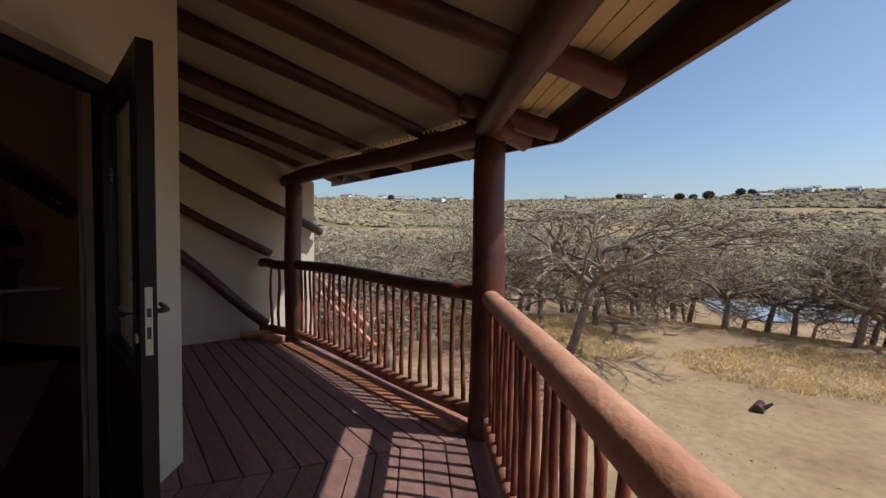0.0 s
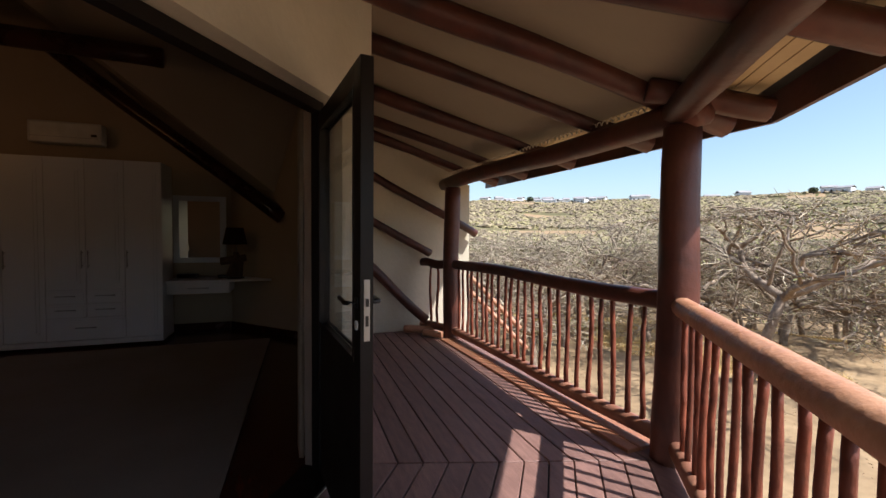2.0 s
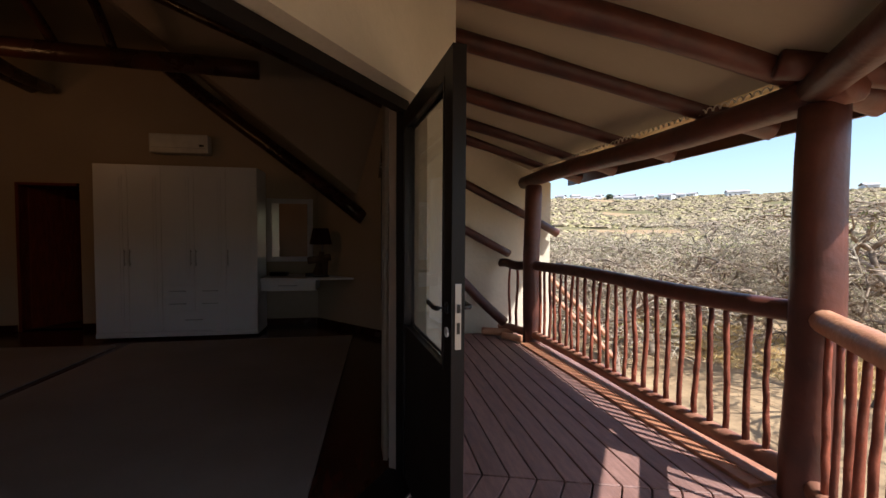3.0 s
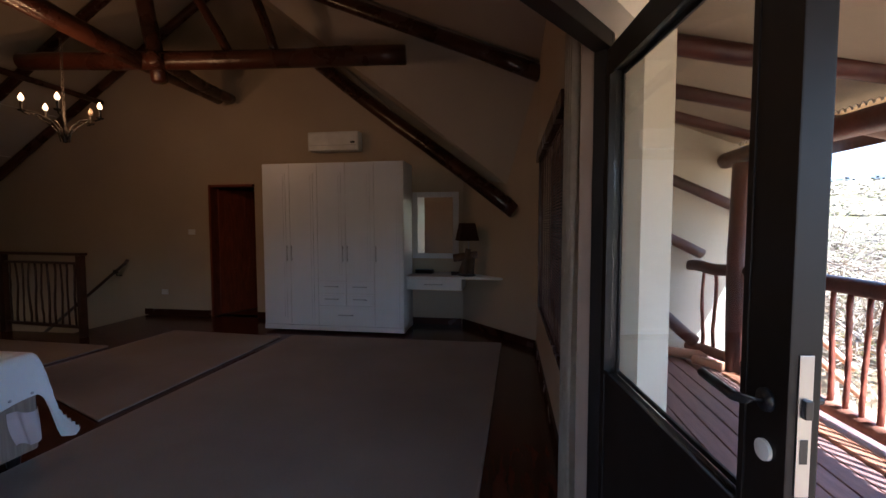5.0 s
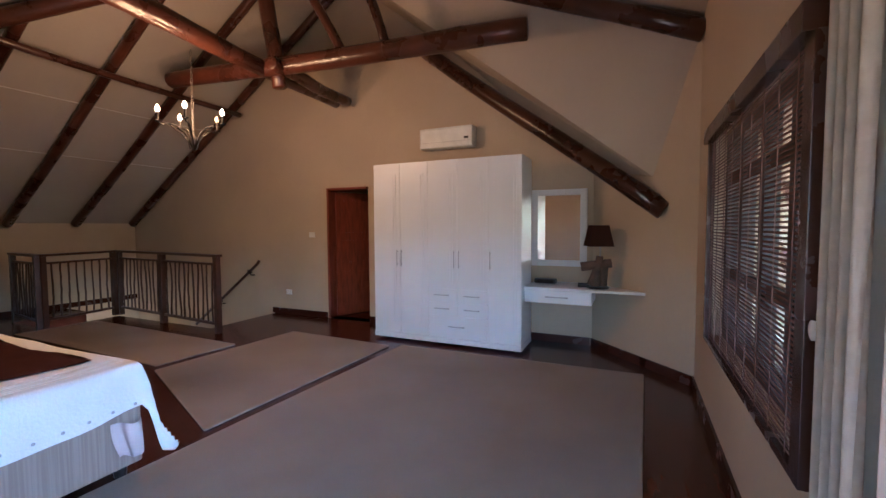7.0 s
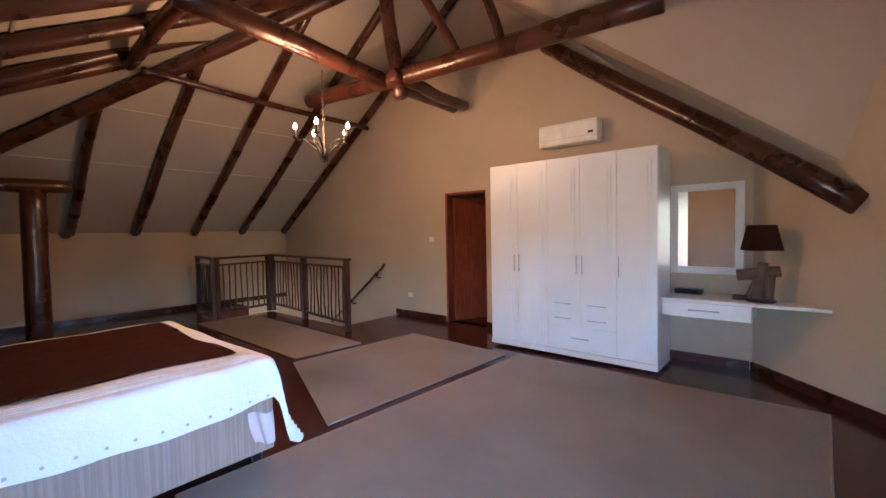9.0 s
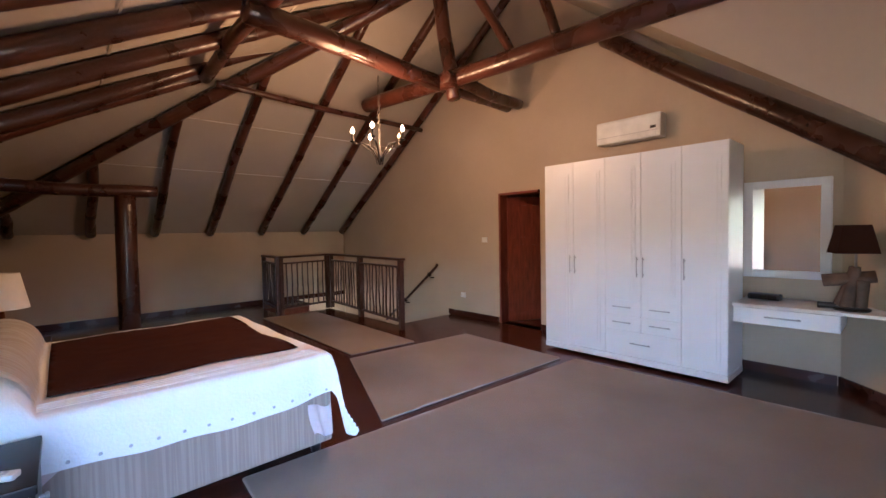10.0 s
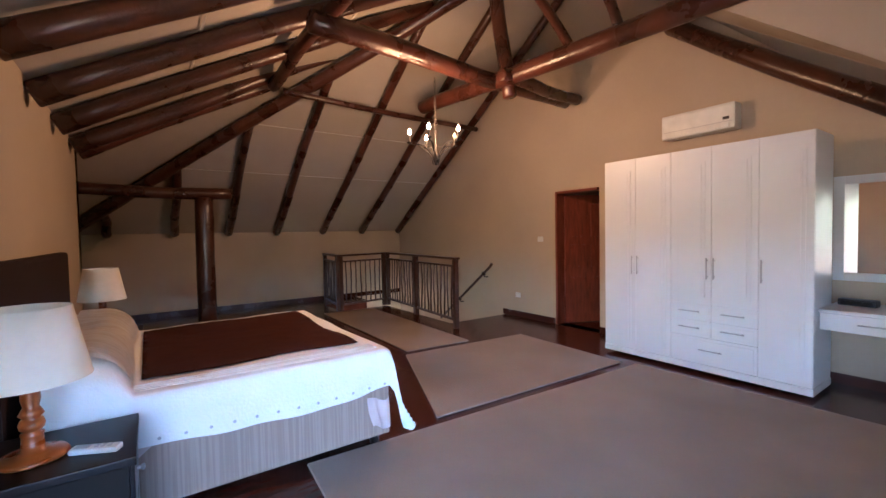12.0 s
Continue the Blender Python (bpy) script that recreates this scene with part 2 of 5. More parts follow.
def log(bm, a, b, r0, r1=None, seg=12, rings=10, wob=0.03, seed=0, bend=0.0, caps=True):
    """A round pole from a to b, a little crooked, with uneven girth and rounded ends."""
    a, b = Vector(a), Vector(b)
    r1 = r0 if r1 is None else r1
    d = (b - a)
    L = d.length
    q = d.to_track_quat("Z", "Y")
    rnd = random.Random(seed)
    ph, pk = rnd.uniform(0, 6.28), rnd.uniform(0.7, 1.4)
    prev = None
    ts = [0.0, 0.0] + [i / rings for i in range(1, rings)] + [1.0, 1.0]
    for k, t in enumerate(ts):
        r = r0 + (r1 - r0) * t
        shift = 0.0
        if k == 0 or k == len(ts) - 1:
            r *= 0.86
            shift = (-0.12 if k == 0 else 0.12) * r
        off = Vector((math.sin(t * 5 * pk + ph), math.cos(t * 4 * pk + ph * 2), 0)) * bend * math.sin(math.pi * t)
        row = []
        for j in range(seg):
            an = 2 * math.pi * j / seg
            nz = noise.noise(Vector((math.cos(an) * 1.3 + seed * 3.1, math.sin(an) * 1.3, t * L * 2.2)))
            rr = r * (1 + wob * 2.2 * nz)
            p = Vector((math.cos(an) * rr, math.sin(an) * rr, t * L + shift)) + off
            row.append(bm.verts.new(a + q @ p))
        if prev:
            for j in range(seg):
                bm.faces.new((prev[j], prev[(j + 1) % seg], row[(j + 1) % seg], row[j]))
        elif caps:
            bm.faces.new(row[::-1])
        prev = row
    if caps:
        bm.faces.new(prev)
    return bm


def poly(bm, pts, thick=None):
    """A flat polygon, pushed out by the vector thick."""
    vs = [bm.verts.new(p) for p in pts]
    f = bm.faces.new(vs)
    if thick is not None:
        r = bmesh.ops.extrude_face_region(bm, geom=[f])
        for v in r["geom"]:
            if isinstance(v, bmesh.types.BMVert):
                v.co += Vector(thick)
    return bm


def lathe(bm, prof, seg=24, c=(0, 0, 0), m=None):
    """Turned shape: prof is rows of (radius, height)."""
    prev = None
    m = m or Matrix()
    for r, z in prof:
        row = [bm.verts.new(m @ Vector((c[0] + r * math.cos(2 * math.pi * j / seg), c[1] + r * math.sin(2 * math.pi * j / seg), c[2] + z))) for j in range(seg)]
        if prev:
            for j in range(seg):
                bm.faces.new((prev[j], prev[(j + 1) % seg], row[(j + 1) % seg], row[j]))
        prev = row
    return bm


def tube(bm, pts, r, seg=8, r_end=None):
    """A round tube along a line of points."""
    pts = [Vector(p) for p in pts]
    prev = None
    n = len(pts)
    for i, p in enumerate(pts):
        d = (pts[min(i + 1, n - 1)] - pts[max(i - 1, 0)]).normalized()
        q = d.to_track_quat("Z", "Y")
        rr = r if r_end is None else r + (r_end - r) * i / (n - 1)
        row = [bm.verts.new(p + q @ Vector((rr * math.cos(2 * math.pi * j / seg), rr * math.sin(2 * math.pi * j / seg), 0))) for j in range(seg)]
        if prev:
            best = min(range(seg), key=lambda s: (row[s].co - prev[0].co).length)
            row = row[best:] + row[:best]
            for j in range(seg):
                bm.faces.new((prev[j], prev[(j + 1) % seg], row[(j + 1) % seg], row[j]))
        else:
            bm.faces.new(row[::-1])
        prev = row
    bm.faces.new(prev)
    return bm


def structure(name, bm, material, label="", smooth=False):
    ob = part(name, bm, material, None, label, smooth)
    ob["kind"] = "structure"
    return ob


def wall_strip(bm, p, q, t, z0, tops, holes=()):
    """An upright wall from p to q, t thick to its left, from z0 to the heights in tops (rows of share, z), with holes (share0, share1, za, zb)."""
    p, q = Vector((*p, 0)), Vector((*q, 0))
    d = q - p
    nrm = Vector((-d.y, d.x, 0)).normalized() * t

    def top(s):
        for (s0, z_0), (s1, z_1) in zip(tops, tops[1:]):
            if s <= s1 + 1e-9:
                return z_0 + (z_1 - z_0) * (s - s0) / (s1 - s0)
        return tops[-1][1]
    cuts = sorted({s for s, _ in tops} | {h[0] for h in holes} | {h[1] for h in holes})
    for s0, s1 in zip(cuts, cuts[1:]):
        mid = (s0 + s1) / 2
        hs = sorted((h[2], h[3]) for h in holes if h[0] < mid < h[1])
        lows = [z0] + [h[1] for h in hs]
        highs = [h[0] for h in hs] + [None]
        for lo, hi in zip(lows, highs):
            a, b = p + d * s0, p + d * s1
            ha, hb = (top(s0), top(s1)) if hi is None else (hi, hi)
            if min(ha, hb) - lo < 1e-4:
                continue
            poly(bm, [(a.x, a.y, lo), (b.x, b.y, lo), (b.x, b.y, hb), (a.x, a.y, ha)], nrm)
    bmesh.ops.recalc_face_normals(bm, faces=bm.faces[:])
    return bm


# ---------- large structure ----------
RIDGE_X, APEX_Y, RIDGE_Z = -3.4, 6.0, 4.97
HEAD_Z = 2.45   # ceiling height at the wall behind the bed
HIP_SLOPE = (RIDGE_Z - HEAD_Z) / (6.0 - 1.4)
FOOT_X, FOOT_Z, SLOPE = -8.7, 1.5, 0.655
DIR = Vector((-0.565, -0.825, 0)).normalized()      # along the door wall and the near rail
OUT = Vector((-DIR.y, DIR.x, 0))                    # out of the house, across the near rail
OUT = OUT if OUT.x > 0 else -OUT
CORNER = Vector((3.0, 2.35, 0))                     # corner post of the balcony
HEAD_Y = 1.4

bm = bmesh.new()
poly(bm, [(-8.9, -0.3, 0), (-4.95, -0.3, 0), (-4.95, 4.9, 0), (-8.9, 4.9, 0)], (0, 0, -0.25))
poly(bm, [(-8.9, 4.9, 0), (-8.05, 4.9, 0), (-8.05, 5.85, 0), (-8.9, 5.85, 0)], (0, 0, -0.25))
poly(bm, [(-7.1, 4.9, 0), (-4.95, 4.9, 0), (-4.95, 5.85, 0), (-7.1, 5.85, 0)], (0, 0, -0.25))
poly(bm, [(-4.95, -0.3, 0), (-1.4, -0.3, 0), (0.98, 3.0, 0), (0.98, 6.1, 0), (0.05, 7.1, 0), (-4.95, 7.1, 0)], (0, 0, -0.25))
poly(bm, [(-4.95, 7.1, 0), (-1.0, 7.1, 0), (-1.0, 9.6, 0), (-4.95, 9.6, 0)], (0, 0, -0.25))
bmesh.ops.recalc_face_normals(bm, faces=bm.faces[:])
structure("floor", bm, M["floor_wood"], "dark red-brown polished wooden floor")

DOOR_S = (-3.87 + 8.7, -3.11 + 8.7)
GL = 8.7
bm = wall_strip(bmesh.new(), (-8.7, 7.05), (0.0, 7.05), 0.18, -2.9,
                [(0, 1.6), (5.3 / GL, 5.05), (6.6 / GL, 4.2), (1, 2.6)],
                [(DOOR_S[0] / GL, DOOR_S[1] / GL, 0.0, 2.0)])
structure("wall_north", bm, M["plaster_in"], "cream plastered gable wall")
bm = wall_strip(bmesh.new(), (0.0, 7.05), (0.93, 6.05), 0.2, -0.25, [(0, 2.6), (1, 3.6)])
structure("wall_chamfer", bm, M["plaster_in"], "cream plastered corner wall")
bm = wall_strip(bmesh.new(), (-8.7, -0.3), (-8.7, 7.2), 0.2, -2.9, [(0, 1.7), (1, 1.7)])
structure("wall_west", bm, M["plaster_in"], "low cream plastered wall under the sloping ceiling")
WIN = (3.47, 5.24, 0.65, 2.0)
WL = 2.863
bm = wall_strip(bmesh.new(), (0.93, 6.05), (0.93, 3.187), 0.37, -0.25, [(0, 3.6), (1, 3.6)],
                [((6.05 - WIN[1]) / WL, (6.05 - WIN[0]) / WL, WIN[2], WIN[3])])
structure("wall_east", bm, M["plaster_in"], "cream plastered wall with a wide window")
A = Vector((0.93, 3.0, 0))
J = A + DIR * 0.02
bm = poly(bmesh.new(), [(0.93, 3.187, -0.25), (0.93, 3.0, -0.25), (J.x, J.y, -0.25), tuple((J + OUT * 0.2).to_2d()) + (-0.25,), (1.30, 3.187, -0.25)], (0, 0, 3.85))
bmesh.ops.recalc_face_normals(bm, faces=bm.faces[:])
structure("wall_pier", bm, M["plaster_out"], "cream plastered pier between the glazed door and the window")
bm = wall_strip(bmesh.new(), J.xy, (A + DIR * 5.2).xy, 0.2, -0.25, [(0, 3.7), (1, 3.7)], [(0.0, 0.382, 0.0, 2.075)])
structure("wall_door", bm, M["plaster_out"], "cream plastered wall with the glazed double door")
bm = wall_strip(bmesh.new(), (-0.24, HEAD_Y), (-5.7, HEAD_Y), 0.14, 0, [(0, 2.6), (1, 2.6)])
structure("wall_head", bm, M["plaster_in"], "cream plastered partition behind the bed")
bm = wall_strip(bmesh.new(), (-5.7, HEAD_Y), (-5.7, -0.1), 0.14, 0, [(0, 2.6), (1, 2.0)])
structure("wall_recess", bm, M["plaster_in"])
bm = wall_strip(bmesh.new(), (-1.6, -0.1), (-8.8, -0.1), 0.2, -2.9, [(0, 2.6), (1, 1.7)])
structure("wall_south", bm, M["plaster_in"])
bm = bmesh.new()
wall_strip(bm, (-4.95, 9.2), (-2.0, 9.2), 0.15, 0, [(0, 2.5), (1, 2.5)])
wall_strip(bm, (-2.6, 9.2), (-2.6, 7.23), 0.15, 0, [(0, 2.5), (1, 2.5)])
wall_strip(bm, (-4.4, 7.23), (-4.4, 9.2), 0.15, 0, [(0, 2.5), (1, 2.5)])
poly(bm, [(-4.6, 7.2, 2.4), (-2.4, 7.2, 2.4), (-2.4, 9.4, 2.4), (-4.6, 9.4, 2.4)], (0, 0, 0.1))
structure("passage", bm, M["void"], "plain passage behind the doorway")

bm = bmesh.new()
P = (RIDGE_X, APEX_Y, RIDGE_Z)
G = (RIDGE_X, 7.1, RIDGE_Z)
up = (0, 0, 0.14)
H0, Q1, Q2 = (-8.75, 0.65, 1.467), (-5.7, 1.4, HEAD_Z), (-0.15, 1.33, HEAD_Z)
poly(bm, [H0, P, G, (-8.75, 7.1, 1.467)], up)
for tri in ((H0, Q1, P), (H0, (-5.6, -0.2, 2.0), Q1), (H0, (-8.75, -0.2, 1.45), (-5.6, -0.2, 2.0)), (Q1, Q2, P), (Q2, (0.97, 3.0, 3.40), P)):
    poly(bm, tri, up)
Lp, Cp, Dp = (0.62, 6.42, 1.85), (0.96, 6.03, 3.12), (0.97, 3.0, 3.40)
GR = (-1.95, 7.1, 3.83)
for tri in ((P, Dp, Cp), (P, Cp, Lp), (P, Lp, GR), (P, GR, G)):
    poly(bm, tri, up)
poly(bm, [GR, Lp, (0.1, 7.15, 1.9)], up)
bmesh.ops.recalc_face_normals(bm, faces=bm.faces[:])
structure("ceiling", bm, M["ceiling"], "beige sloping ceiling boards between dark rafters")

for xj in (-7.2, -6.3, -5.0):
    zj = FOOT_Z - 0.033 + SLOPE * (xj - FOOT_X + 0.05)
    bm = box(bmesh.new(), (xj - 0.012, xj - FOOT_X + 0.75, zj - 0.012), (xj + 0.012, 7.04, zj - 0.004))
    structure("ceiling_joint", bm, M["joint"], "thin plastered joint between ceiling boards")
for yj in (2.4, 4.0):
    zj = HEAD_Z + HIP_SLOPE * (yj - HEAD_Y)
    bm = box(bmesh.new(), (yj - 9.0, yj - 0.008, zj - 0.010), (RIDGE_X + (APEX_Y - yj) * 1.3, yj + 0.008, zj - 0.002))
    structure("ceiling_joint", bm, M["joint"], "thin plastered joint between ceiling boards")

# balcony roof: cream boards inside the beam, tongue and groove outside it
def roof_pt(facet, along, w, dz=0.0):
    """A place under the balcony roof. w: metres in from the rail line; along: metres from the corner post."""
    z = (2.21 + 0.39 * w if w > 0 else 2.21 + 0.1 * w) + dz
    if facet == "far":
        return Vector((3.0 - w, 2.35 + along, z))
    return CORNER + DIR * along - OUT * w + Vector((0, 0, z))


def miter(w):
    """Metres along either facet at which the two meet, for a distance w in from the rail line."""
    half = math.acos(max(-1, min(1, DIR.dot(Vector((0, -1, 0)))))) / 2
    return w * math.tan(half)


TW = math.tan(math.acos(-DIR.y) / 2)
bm = bmesh.new()
for facet, far_end in (("far", 3.85), ("near", 5.5)):
    s = 1 if facet == "far" else 1
    poly(bm, [roof_pt(facet, TW * 1.95, 1.95), roof_pt(facet, 0, 0), roof_pt(facet, far_end, 0), roof_pt(facet, far_end, 1.95)], (0, 0, 0.05))
bmesh.ops.recalc_face_normals(bm, faces=bm.faces[:])
structure("balcony_ceiling", bm, M["balcony_board"], "cream ceiling boards over the balcony")
bm = bmesh.new()
for facet, far_end in (("far", 3.85), ("near", 5.5)):
    for k in range(5):
        w0, w1 = -0.40 + k * 0.08, -0.40 + (k + 1) * 0.08 - 0.006
        poly(bm, [roof_pt(facet, TW * w0, w0, 0.004), roof_pt(facet, TW * w1, w1, 0.004), roof_pt(facet, far_end, w1, 0.004), roof_pt(facet, far_end, w0, 0.004)], (0, 0, 0.03))
bmesh.ops.recalc_face_normals(bm, faces=bm.faces[:])
structure("balcony_eave", bm, M["tg"], "pale tongue and groove eave boards")
# near-black sheet: its bare outer strip stands in for the shadow behind the fascia
bm = bmesh.new()
for facet, far_end in (("far", 3.85), ("near", 5.5)):
    poly(bm, [roof_pt(facet, -TW * 0.52, -0.52, 0.045), roof_pt(facet, -TW * 0.001, -0.001, 0.045), roof_pt(facet, far_end, -0.001, 0.045), roof_pt(facet, far_end, -0.52, 0.045)], (0, 0, 0.05))
bmesh.ops.recalc_face_normals(bm, faces=bm.faces[:])
structure("balcony_roof", bm, M["door_dark"], "roof sheet above the eave boards, coloured dark for the gutter shadow")
bm = bmesh.new()
for facet, far_end in (("far", 3.85), ("near", 5.5)):
    pts = [roof_pt(facet, -TW * 0.52, -0.525, -0.12), roof_pt(facet, far_end, -0.525, -0.12), roof_pt(facet, far_end, -0.525, 0.08), roof_pt(facet, -TW * 0.52, -0.525, 0.08)]
    poly(bm, pts, Vector((0.03, 0, 0)) if facet == "far" else OUT * 0.03)
bmesh.ops.recalc_face_normals(bm, faces=bm.faces[:])
structure("fascia", bm, M["log_out"], "dark red-brown eave fascia board")

bm = wall_strip(bmesh.new(), (1.12, 6.15), (3.25, 6.15), 0.15, -3, [(0, 3.3), (1, 2.06)])
structure("wall_end", bm, M["plaster_out"], "cream plastered wall closing the balcony")

# slab below the deck and the floor below
bm = bmesh.new()
poly(bm, [(1.1, 6.15, -0.06), (1.1, 2.9, -0.06), tuple(A + DIR * 5.2 + Vector((0, 0, -0.06))), tuple(CORNER + DIR * 5.5 + Vector((0, 0, -0.06))), (3.0, 2.35, -0.06), (3.0, 6.15, -0.06)], (0, 0, -0.18))
bmesh.ops.recalc_face_normals(bm, faces=bm.faces[:])
structure("deck_frame", bm, M["door_dark"], "dark frame under the deck boards")
bm = bmesh.new()
poly(bm, [(-8.7, -0.3, -3), (1.1, -0.3, -3), (1.1, 6.2, -3), (0.1, 7.2, -3), (-8.7, 7.2, -3)], (0, 0, -0.1))
structure("floor_lower", bm, M["plaster_in"])


# ---------- logs of the roof ----------
def one_log(name, a, b, r0, r1, material, label, category, group="", seed=0, bend=0.02, seg=12, rings=10):
    """A pole that is a thing of its own, its origin at its foot."""
    a, b = Vector(a), Vector(b)
    bm = log(bmesh.new(), (0, 0, 0), b - a, r0, r1, seed=seed, bend=bend, seg=seg, rings=rings)
    ob = part(name, bm, material, smooth=True)
    ob.location = a
    tagged(ob, label, category, group)
    return ob


def left_z(x):
    return FOOT_Z + SLOPE * (x - FOOT_X)


for i, y in enumerate((6.93, 6.0, 5.1, 4.15, 3.27, 2.4, 1.45)):
    x1 = RIDGE_X if y > APEX_Y else FOOT_X + y - 0.7
    one_log("rafter", (-8.56, y, left_z(-8.56) - 0.10), (x1, y, left_z(x1) - 0.10), 0.07, 0.06, M["log_in"],
            "dark varnished pole rafter under the low side of the ceiling", "rafter", "rafters of the sloping ceiling", seed=i)
one_log("hip_rafter", (-8.4, 1.0, 1.55), (RIDGE_X, APEX_Y, RIDGE_Z - 0.12), 0.09, 0.085, M["log_in"],
        "dark varnished hip pole where two ceiling slopes meet", "rafter", seed=11)
for i, x in enumerate((-5.6, -5.2, -4.27, -3.38, -2.5, -1.6, -0.7)):
    y0 = HEAD_Y + 0.03 if x > -5.7 else 0.05
    y1 = (x - FOOT_X + 0.7) if x < RIDGE_X else APEX_Y - (x - RIDGE_X) * 0.69
    one_log("rafter", (x, y0, HEAD_Z + HIP_SLOPE * (y0 - HEAD_Y) - 0.11), (x, y1, HEAD_Z + HIP_SLOPE * (y1 - HEAD_Y) - 0.11), 0.088, 0.075, M["log_in"],
            "dark varnished pole rafter rising from the wall behind the bed", "rafter", "rafters above the bed", seed=20 + i)
one_log("gable_rafter", (0.68, 6.33, 1.55), (-2.1, 6.95, 3.70), 0.095, 0.09, M["log_in"], "dark varnished pole slanting down along the gable wall", "rafter", seed=31)
one_log("tie_beam", (-4.72, 5.27, 3.2), (-0.5, 5.8, 3.22), 0.095, 0.105, M["log_in"], "thick glossy red-brown tie beam crossing the room", "beam", seed=32, rings=14)
one_log("ridge_tie", (-3.2, 3.2, 3.22), (-3.5, 6.85, 3.2), 0.10, 0.085, M["log_in"], "thick glossy red-brown pole under the ridge", "beam", seed=33, rings=14)
one_log("ridge_tie", (-3.13, 5.3, 3.16), (-3.34, 6.9, 3.2), 0.075, 0.07, M["log_in"], "dark pole bolted beside the long pole under the ridge", "beam", seed=34)
one_log("king_post", (-3.27, 5.56, 3.0), (-3.4, 5.4, 4.85), 0.085, 0.085, M["log_in"], "upright dark pole from the tie beams to the ridge", "post", seed=35)
one_log("cross_pole", (-5.27, 3.38, 3.31), (-2.2, 3.36, 3.35), 0.07, 0.07, M["log_in"], "dark pole crossing under the rafters above the bed", "beam", seed=36)
one_log("collar_pole", (-5.05, 3.45, 3.2), (-5.33, 6.75, 3.2), 0.04, 0.038, M["log_in"], "thin dark pole across the rafters behind the chandelier", "beam", seed=37)
one_log("strut", (-3.2, 5.5, 4.7), (-2.45, 5.66, 3.25), 0.05, 0.05, M["log_in"], "slanting dark strut above the tie beam", "strut", "struts of the roof truss", seed=38)
one_log("strut", (-2.3, 5.6, 4.4), (-1.95, 5.7, 3.3), 0.05, 0.05, M["log_in"], "slanting dark strut above the tie beam", "strut", "struts of the roof truss", seed=39)
one_log("bay_rafter", (0.93, 5.98, 3.0), (-2.9, 6.0, 4.62), 0.088, 0.08, M["log_in"], "dark varnished hip pole rising from the corner by the window", "rafter", seed=40)
one_log("recess_post", (-6.0, 2.63, 0.0), (-6.0, 2.63, 1.93), 0.115, 0.11, M["log_in"], "upright dark varnished post in front of the low recess", "post", seed=41, bend=0.01)
one_log("recess_beam", (-6.02, 2.95, 2.0), (-5.85, 1.3, 2.0), 0.075, 0.07, M["log_in"], "short dark pole resting on the upright post", "beam", seed=42)

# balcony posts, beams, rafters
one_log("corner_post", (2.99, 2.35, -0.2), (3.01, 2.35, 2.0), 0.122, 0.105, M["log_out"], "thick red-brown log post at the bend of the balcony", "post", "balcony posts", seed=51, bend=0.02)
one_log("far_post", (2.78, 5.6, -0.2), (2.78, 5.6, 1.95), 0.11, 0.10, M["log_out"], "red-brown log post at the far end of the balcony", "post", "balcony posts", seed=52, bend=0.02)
one_log("far_beam", (3.0, 2.2, 2.07), (2.84, 6.1, 2.05), 0.088, 0.085, M["log_out"], "dark log beam along the balcony eave", "beam", "balcony beams", seed=53, rings=16)
e = CORNER + DIR * 5.3
# pale arcs drawn for daylight showing under the corrugated roof edge
bm = bmesh.new()
for k in range(66):
    c = Vector((2.985 - 0.16 * k / 66, 2.42 + 0.055 * k, 2.158))
    tube(bm, [c + Vector((0.0, 0.026 * math.cos(u), 0.03 * math.sin(u))) for u in [math.pi * q / 6 for q in range(7)]], 0.0045, 5)
tagged(part("daylight_arcs", bm, M["joint"]), "pale arcs imitating daylight gaps between the eave beam and the corrugated roof", "closing strip", kind="stuff")
one_log("near_beam", (3.02, 2.42, 2.09), (e.x, e.y, 2.13), 0.085, 0.09, M["log_out"], "red-brown log beam over the near rail", "beam", "balcony beams", seed=54, rings=16)
for i, (y, skew) in enumerate(((3.1, 0.62), (4.05, 0.62), (4.95, 0.62), (5.72, 0.33))):
    a, b = roof_pt("far", y - 2.45, -0.42, -0.11), roof_pt("far", y - 2.35 + skew, 1.87, -0.075)
    one_log("balcony_rafter", a, b, 0.07, 0.072, M["log_out"], "red-brown pole rafter under the balcony ceiling", "rafter", "balcony rafters", seed=60 + i)
a, b = roof_pt("far", 0.02, -0.40, -0.12), roof_pt("far", 0.66, 1.87, -0.085)
one_log("balcony_rafter", a, b, 0.078, 0.085, M["log_out"], "thick red-brown hip pole over the corner post", "rafter", "balcony rafters", seed=70)
for i, s_ in enumerate((0.07, 0.97, 1.85, 2.75, 3.6, 4.4)):
    a, b = roof_pt("near", s_, -0.42, -0.11), roof_pt("near", s_, 1.87 if s_ > 0.7 else 0.2, -0.075)
    one_log("balcony_rafter", a, b, 0.07, 0.072, M["log_out"], "red-brown pole rafter under the balcony ceiling", "rafter", "balcony rafters", seed=80 + i)
for i, (a, b, r) in enumerate((((1.5, 6.08, 2.3), (3.3, 6.02, 1.36), 0.055), ((1.2, 6.08, 1.88), (2.62, 6.04, 1.08), 0.055), ((1.4, 6.06, 1.26), (2.54, 5.97, 0.17), 0.065))):
    one_log("wall_pole", a, b, r, r, M["log_out"], "slanting red-brown pole along the end wall", "pole", "poles on the end wall", seed=90 + i)


# ---------- rugs, bed, wardrobe as first shapes ----------


